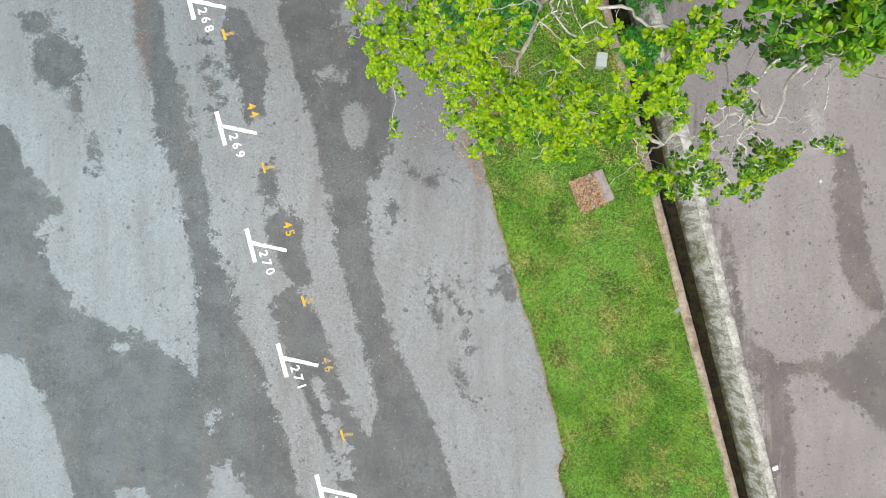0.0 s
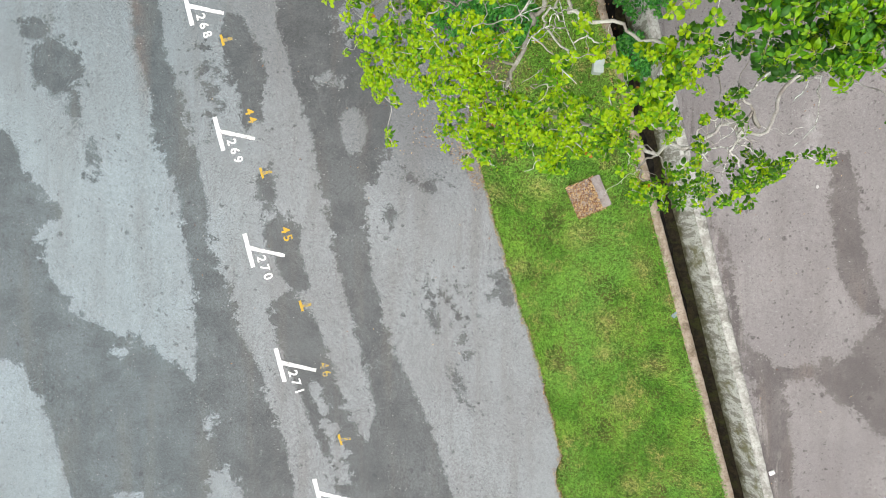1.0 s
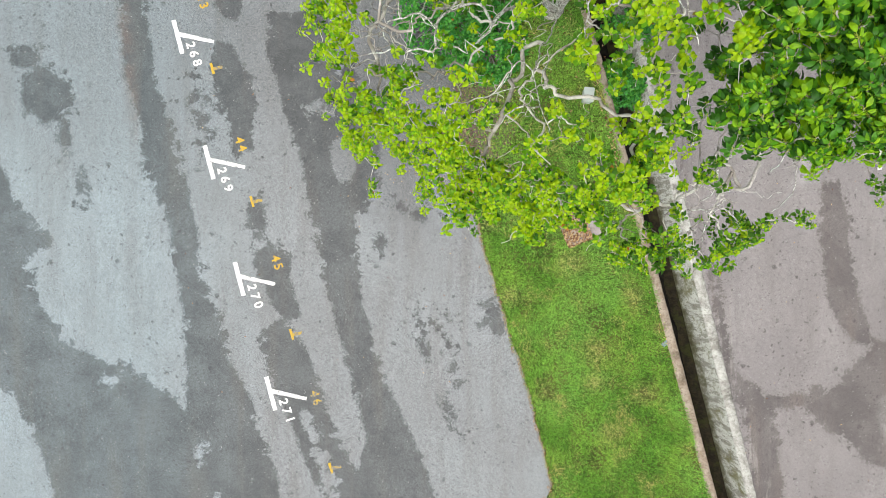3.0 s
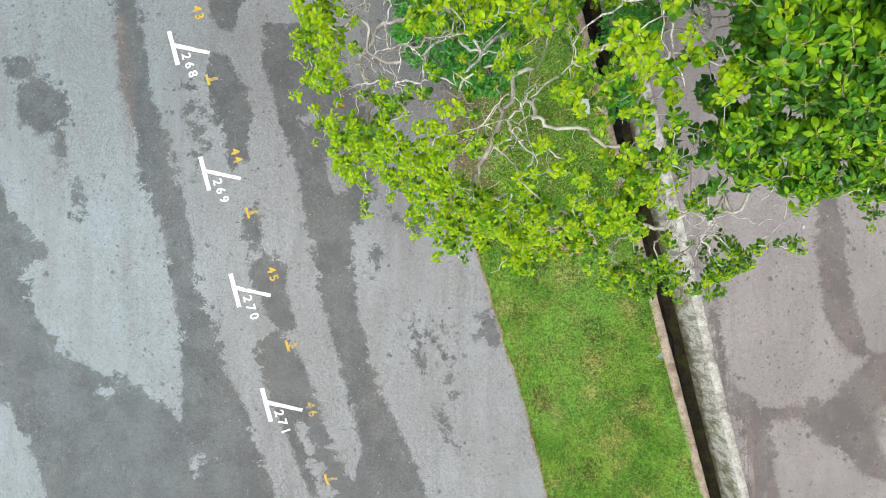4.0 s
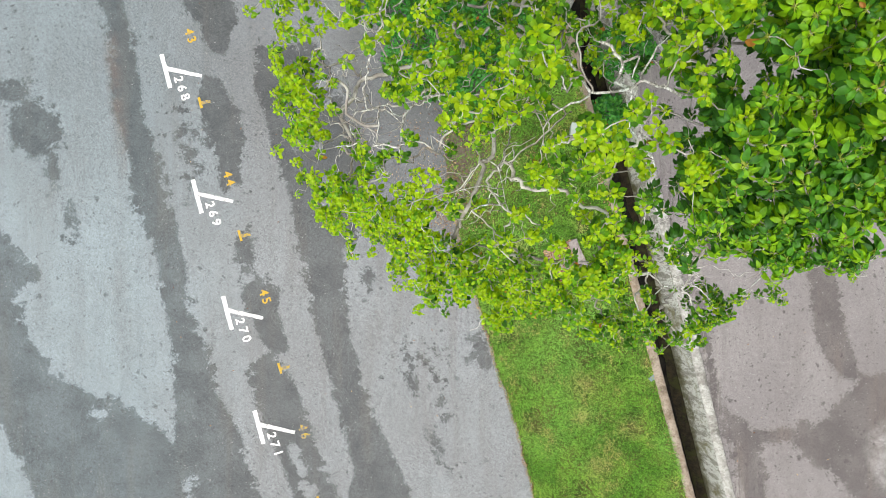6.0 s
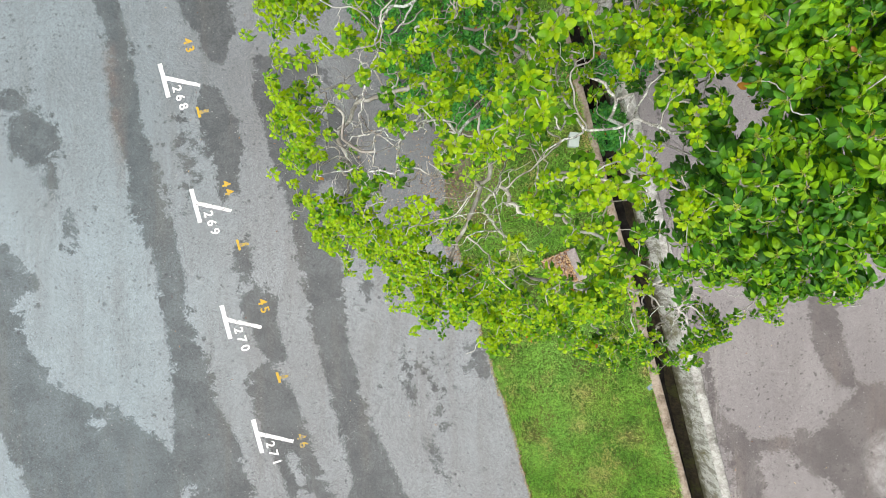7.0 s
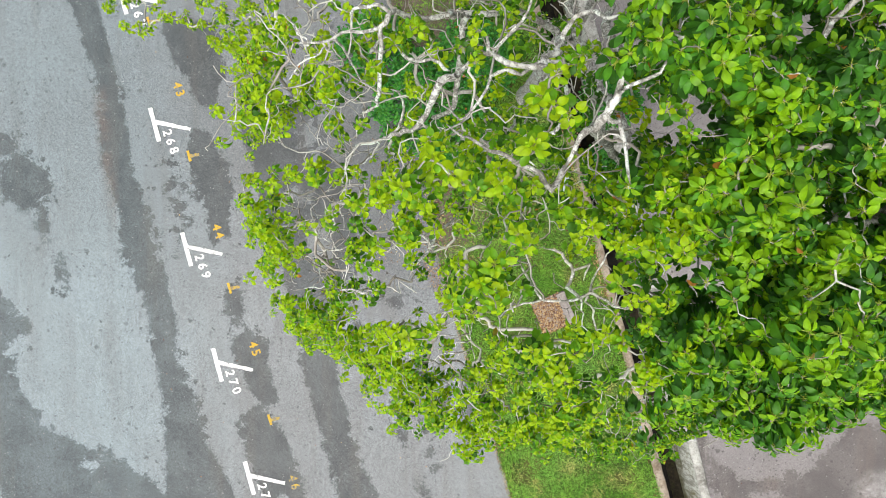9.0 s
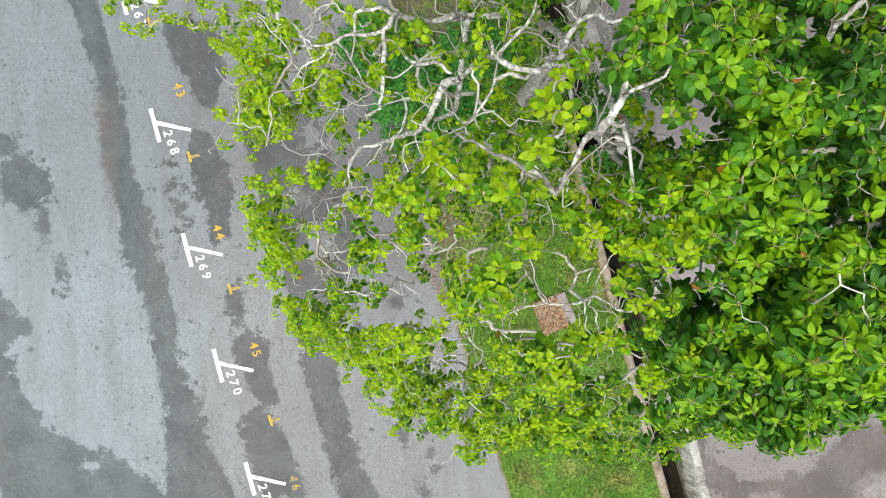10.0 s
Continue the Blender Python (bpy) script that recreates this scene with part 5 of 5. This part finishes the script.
MIDDLE_CLUMPS = [(1.95, 2.12, 9.3), (1.88, 2.10, 9.1), (0.65, 1.74, 7.6), (1.13, 1.89, 7.9), (1.81, 2.09, 8.9), (1.51, 2.01, 9.4),
    (-0.45, 1.42, 5.3), (-0.01, 1.60, 6.8), (1.74, 2.14, 9.4), (1.38, 2.05, 9.2), (1.36, 2.05, 8.9), (0.39, 1.78, 7.3), (1.21, 2.03, 7.4),
    (0.31, 1.84, 7.6), (0.08, 1.77, 7.5), (1.16, 2.11, 9.5), (0.54, 1.95, 7.9), (1.88, 2.35, 9.2), (-0.31, 1.75, 6.4), (0.98, 2.16, 8.9),
    (0.70, 2.08, 9.3), (0.95, 2.17, 9.2), (0.78, 2.12, 7.9), (1.41, 2.33, 8.2), (1.22, 2.28, 8.6), (0.70, 2.15, 8.7)]
HIGH_CLUMPS = [(1.27, 2.33, 9.3), (-0.44, 1.86, 6.9), (0.92, 2.27, 8.3), (1.06, 2.37, 9.5), (1.73, 2.59, 9.3), (0.47, 2.23, 7.8),
    (0.19, 2.15, 7.6), (0.85, 2.35, 9.2), (-0.00, 2.17, 7.0), (1.26, 2.56, 9.8), (0.58, 2.38, 8.1), (1.92, 2.80, 9.5), (0.99, 2.57, 9.5),
    (1.79, 2.82, 9.2), (-0.56, 2.12, 6.4), (0.65, 2.59, 8.0), (1.22, 2.82, 9.4), (0.30, 2.55, 7.8), (0.44, 2.60, 7.2), (1.10, 2.81, 10.0),
    (1.62, 2.97, 9.7), (0.84, 2.75, 9.7), (-0.24, 2.45, 6.5), (1.38, 2.94, 10.0), (0.92, 2.84, 9.5), (-0.60, 2.41, 6.5)]
BACK_CLUMPS = [(-0.04, 2.58, 7.6), (0.72, 2.83, 9.6), (1.39, 3.13, 9.9), (1.31, 3.10, 9.0), (-0.36, 2.61, 6.3), (-0.39, 2.60, 7.7),
    (0.43, 2.87, 8.5), (1.04, 3.08, 9.2), (-0.39, 2.68, 5.3), (-0.79, 2.57, 6.4), (1.29, 3.22, 8.5), (-0.14, 2.99, 7.9), (0.73, 3.28, 8.0),
    (1.07, 3.43, 9.6), (0.47, 3.30, 8.5), (-0.51, 3.02, 7.8), (0.75, 3.45, 8.7), (0.44, 3.42, 8.6), (0.23, 3.40, 8.9), (-0.02, 3.40, 7.3),
    (0.82, 3.68, 8.8), (-0.34, 3.34, 7.4), (-0.17, 3.45, 7.0), (-0.12, 3.48, 8.6), (-0.14, 3.83, 8.4), (-0.89, 3.90, 6.3)]
EDGE_CLUMPS = [(2.80, 1.32, 8.2), (2.09, 1.39, 7.7), (2.69, 1.47, 7.9), (3.08, 1.48, 8.3), (2.06, 1.50, 8.8), (2.00, 1.52, 8.1), (2.44, 1.53, 8.7),
    (2.72, 1.62, 9.0), (2.47, 1.62, 9.1), (2.31, 1.74, 8.6), (2.58, 1.79, 9.0), (2.34, 1.82, 9.1), (2.81, 1.83, 9.0), (2.16, 1.84, 9.0),
    (2.90, 1.89, 9.2), (2.47, 1.94, 9.2), (2.19, 1.96, 9.3), (2.66, 2.03, 9.4)]
DEEP_CLUMPS = [(2.14, 2.15, 9.3), (2.38, 2.16, 9.2), (2.57, 2.18, 9.7), (2.41, 2.20, 9.6), (2.16, 2.29, 9.1), (2.51, 2.58, 9.3), (2.57, 2.59, 9.6),
    (1.98, 2.59, 9.3), (2.31, 2.72, 9.7), (2.10, 2.72, 9.6), (2.16, 2.81, 9.4), (2.38, 3.01, 9.5), (2.75, 3.04, 9.3), (2.20, 3.04, 9.4),
    (2.33, 3.14, 9.3), (2.51, 3.15, 9.7), (2.11, 3.22, 9.6), (2.44, 3.26, 9.4)]
FRONT_GAPS = [(0.58, 2.45, -0.11, -0.04, 0.13), (0.68, 2.18, -0.08, -0.11, 0.16), (0.84, 2.36, -0.04, -0.07, 0.12),
    (0.05, 3.19, -0.25, 0.15, 0.22), (0.45, 3.09, -0.16, 0.14, 0.12), (-0.33, 2.26, -0.27, -0.07, 0.20), (0.02, 2.70, -0.23, 0.02, 0.18),
    (1.44, 2.58, 0.17, -0.01, 0.12), (1.43, 2.43, 0.16, -0.06, 0.14), (1.41, 2.27, 0.15, -0.12, 0.20), (1.05, 1.88, 0.02, -0.19, 0.12),
    (1.60, 2.48, 0.23, -0.05, 0.12), (2.05, 2.37, 0.38, -0.08, 0.21), (1.88, 3.04, 0.36, 0.17, 0.13)]
MIDDLE_GAPS = [(2.04, 3.05, 0.41, 0.18, 0.14), (1.78, 3.21, 0.32, 0.24, 0.10), (2.38, 3.48, 0.56, 0.35, 0.20), (0.49, 3.30, -0.15, 0.20, 0.20),
    (0.93, 2.58, -0.02, -0.01, 0.08), (1.88, 1.92, 0.27, -0.21, 0.10), (-0.16, 2.77, -0.23, 0.22, 0.20), (0.16, 2.33, -0.16, 0.12, 0.16),
    (0.51, 2.32, -0.08, 0.12, 0.15), (1.26, 2.11, 0.14, 0.09, 0.12), (1.48, 1.63, 0.17, -0.05, 0.16), (1.70, 2.28, 0.30, 0.15, 0.15),
    (1.89, 2.04, 0.35, 0.07, 0.13), (2.01, 2.25, 0.41, 0.14, 0.12)]
OTHER_GAPS = [(1.74, 1.82, 0.26, -0.01, 0.12), (1.97, 1.44, 0.28, -0.10, 0.12), (2.07, 1.65, 0.34, -0.05, 0.12), (0.79, 1.51, -0.01, -0.07, 0.10),
    (-0.02, 2.35, -0.15, 0.28, 0.30), (0.26, 2.01, -0.08, 0.20, 0.10), (0.48, 2.27, -0.04, 0.29, 0.15), (0.70, 2.01, 0.02, 0.22, 0.15),
    (1.31, 1.69, 0.17, 0.15, 0.15), (1.15, 1.78, 0.14, 0.17, 0.12), (1.55, 1.65, 0.24, 0.14, 0.12), (0.96, 1.86, 0.08, 0.19, 0.15),
    (2.08, 1.54, 0.38, 0.11, 0.17), (1.68, 2.03, 0.34, 0.29, 0.12), (1.89, 1.83, 0.37, 0.21, 0.10), (2.56, 1.31, 0.46, 0.04, 0.20),
    (2.07, 1.31, 0.34, 0.04, 0.10), (0.83, 1.65, 0.05, 0.12, 0.10)]
LAST_GAPS = [(1.02, 1.94, 0.11, 0.22, 0.14), (1.02, 1.78, 0.10, 0.16, 0.14), (0.89, 1.81, 0.07, 0.17, 0.12), (1.00, 1.66, 0.09, 0.13, 0.12),
    (1.50, 2.43, 0.19, -0.06, 0.13), (1.35, 2.36, 0.13, -0.09, 0.12), (1.64, 2.27, 0.22, -0.12, 0.11), (1.47, 2.97, 0.19, 0.14, 0.09),
    (1.19, 2.93, 0.08, 0.13, 0.05), (1.62, 2.95, 0.25, 0.14, 0.12), (2.54, 2.97, 0.61, 0.14, 0.10), (2.65, 2.68, 0.63, 0.03, 0.12),
    (1.85, 2.65, 0.33, 0.02, 0.08), (1.76, 3.11, 0.31, 0.20, 0.12), (1.57, 3.05, 0.24, 0.18, 0.08), (1.70, 2.87, 0.28, 0.10, 0.11)]
KERB_GAPS = [(1.63, 3.16, 0.26, 0.22, 0.08), (1.59, 1.33, 0.29, 0.26, 0.07), (1.72, 1.12, 0.30, 0.20, 0.07), (1.44, 1.51, 0.27, 0.31, 0.07),
    (1.85, 1.57, 0.40, 0.36, 0.12), (2.12, 1.38, 0.45, 0.29, 0.10), (2.52, 1.19, 0.49, 0.22, 0.12), (2.79, 1.03, 0.49, 0.17, 0.12),
    (2.53, 0.96, 0.43, 0.15, 0.09), (2.06, 1.16, 0.38, 0.21, 0.06), (2.31, 1.50, 0.52, 0.34, 0.10), (2.01, 2.25, 0.41, 0.14, 0.11),
    (1.71, 2.26, 0.30, 0.14, 0.13)]
OUTER_CLUMPS = [(-0.61, 1.96, 6.6), (-0.50, 1.84, 6.6), (-0.50, 1.74, 6.4), (-0.44, 1.63, 6.3), (-0.29, 1.74, 6.7), (-0.13, 1.69, 6.9),
    (-0.05, 1.56, 6.8), (0.04, 1.72, 7.2), (0.16, 1.37, 6.8), (0.22, 1.18, 6.6), (-0.58, 2.09, 6.8), (-0.26, 1.95, 7.1)]
FAR_CLUMPS = [(2.65, 2.85, 9.6), (2.53, 2.79, 9.6), (2.34, 2.94, 9.6), (2.67, 3.01, 9.6), (2.53, 3.09, 9.7), (2.40, 3.18, 9.7), (2.15, 3.14, 9.7),
    (2.23, 2.88, 9.6), (2.34, 3.33, 9.7), (2.15, 3.41, 9.7), (2.03, 3.25, 9.7), (2.60, 3.28, 9.7), (2.23, 3.22, 9.7), (1.97, 3.45, 9.7),
    (2.11, 2.88, 9.6), (2.33, 2.65, 9.5), (2.57, 2.45, 9.4), (2.77, 2.48, 9.4), (1.70, 3.45, 9.7), (1.76, 3.29, 9.7), (1.74, 3.47, 9.7)]
BAND_CLUMPS = [(1.93, 0.67, 6.5), (2.06, 0.63, 6.5), (2.18, 0.61, 6.5), (2.30, 0.65, 6.5), (2.41, 0.63, 6.5), (2.55, 0.60, 6.5), (2.69, 0.63, 6.5),
    (2.82, 0.67, 6.5), (2.94, 0.71, 6.5), (3.05, 0.76, 6.5), (3.17, 0.82, 6.5)]
LEFT_CLUMPS = [(-2.82, 5.12, 5.4), (-2.55, 4.98, 5.4), (-2.3, 5.15, 5.4), (-2.05, 5.05, 5.4), (-1.75, 5.0, 5.5), (-1.52, 4.74, 5.6), (-1.89, 5.2, 5.5), (-2.68, 5.35, 5.4), (-1.3, 4.6, 5.8), (-1.2, 4.25, 6.0), (-2.45, 5.4, 5.4)]
crown_gaps = FRONT_GAPS + MIDDLE_GAPS + OTHER_GAPS + LAST_GAPS + KERB_GAPS
LAWN_SPRAYS = [(2.11, 0.99, 6.0), (2.56, 1.01, 6.6), (0.83, 1.63, 7.5), (1.01, 1.98, 7.4), (0.01, 2.28, 7.3), (0.0, 2.89, 7.6), (-0.03, 2.54, 7.2), (0.1, 3.3, 8.0),
               (0.54, 1.57, 6.9), (2.84, 1.1, 6.4), (-0.3, 2.8, 6.9), (0.4, 2.3, 7.2), (0.7, 2.7, 7.5)]
lawn_tips = crown_tips(1500, CROWN_OUTLINE, 3, -3.4, 2.4, 0.45, LAWN_SPRAYS, RIM_CLUMPS + LOW_CLUMPS + MIDDLE_CLUMPS + HIGH_CLUMPS + BACK_CLUMPS + LEFT_CLUMPS + OUTER_CLUMPS + BAND_CLUMPS, 6,
                       lambda x: np.interp(x, [-3.0, -1.2], [0.3, 1.0]), 0.05, crown_gaps, 2.6, 0.40)
right_tips = crown_tips(4200, RIGHT_OUTLINE, 4, 1.8, 5.5, 0.55, [], EDGE_CLUMPS + DEEP_CLUMPS + FAR_CLUMPS, 7, lambda x: np.interp(x, [3.8, 5.2], [1.0, 0.4]), -0.45, crown_gaps, 0.8, 1.0)
grow_tree([(2.35, 5.35, -0.05), (2.42, 5.3, 1.5), (2.38, 5.22, 3.2), (2.4, 5.1, 4.6)], LAWN_LIMBS, lawn_tips, 11, (M_LEAF, M_LEAF_ONE), 0.042, age_and_shade_left,
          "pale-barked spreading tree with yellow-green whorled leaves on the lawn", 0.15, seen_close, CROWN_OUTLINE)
grow_tree([(7.3, 5.6, -0.05), (7.2, 5.5, 1.5), (6.9, 5.2, 3.4), (6.7, 4.9, 5.0)], PAVING_LIMBS, right_tips, 12, (M_DEEP, M_DEEP_ONE), 0.066, age_and_shade_top,
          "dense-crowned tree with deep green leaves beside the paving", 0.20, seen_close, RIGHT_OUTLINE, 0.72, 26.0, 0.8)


def shrub(x, y, z, radius, height, count, seed):
    rng = random.Random(seed)
    thing = new("shrub")
    thing.matrix_basis = pose(x, y, z)
    lines, V, F, A, o = [], [], [], [], 0
    kinds = leaf_kinds(rng)
    for _ in range(count):
        a, rr = rng.uniform(0, 6.28), radius * math.sqrt(rng.random())
        top = Vector((rr * math.cos(a), rr * math.sin(a), height * (1.05 - 0.6 * (rr / radius) ** 2) * rng.uniform(0.6, 1.1)))
        lines.append(([(0, 0, 0), tuple(top * 0.5 + Vector((0, 0, height * 0.12))), tuple(top)], [0.005, 0.005, 0.003], 3))
        place = Matrix.Translation(top) @ pose(0, 0, 0, rng.uniform(-25, 25), rng.uniform(-25, 25), 0)
        for k, m, age in whorl(rng, 11, 0.08, 10):
            m = np.array(place @ m)
            v, f = kinds[k]
            V.append(v @ m[:3, :3].T + m[:3, 3])
            F.append(f + o)
            A.append(np.full(len(v), age))
            o += len(v)
    child("stem", mesh_of_tubes("stem", lines, M_TWIG), thing, kind="stuff")
    me = mesh_from("foliage", np.concatenate(V), np.concatenate(F), M_SHRUB, True)
    me.attributes.new("age", "FLOAT", "POINT").data.foreach_set("value", np.concatenate(A))
    child("foliage", me, thing, "small green leaves", "stuff")
    return tagged(thing, "low green leafy shrub growing under the tree", "shrub", "shrubs")


for i, (x, y, z, rad, h, n) in enumerate(((0.3, 5.2, 0.0, 0.95, 0.9, 260), (1.3, 5.9, 0.0, 0.8, 1.0, 190), (1.1, 4.6, 0.0, 0.75, 0.6, 190), (3.75, 3.9, -0.5, 0.45, 0.8, 110),
                                          (4.0, 5.2, -0.4, 0.6, 1.0, 130), (-0.6, 6.3, 0.0, 0.7, 0.9, 130))):
    shrub(x, y, z, rad, h, n, 60 + i)
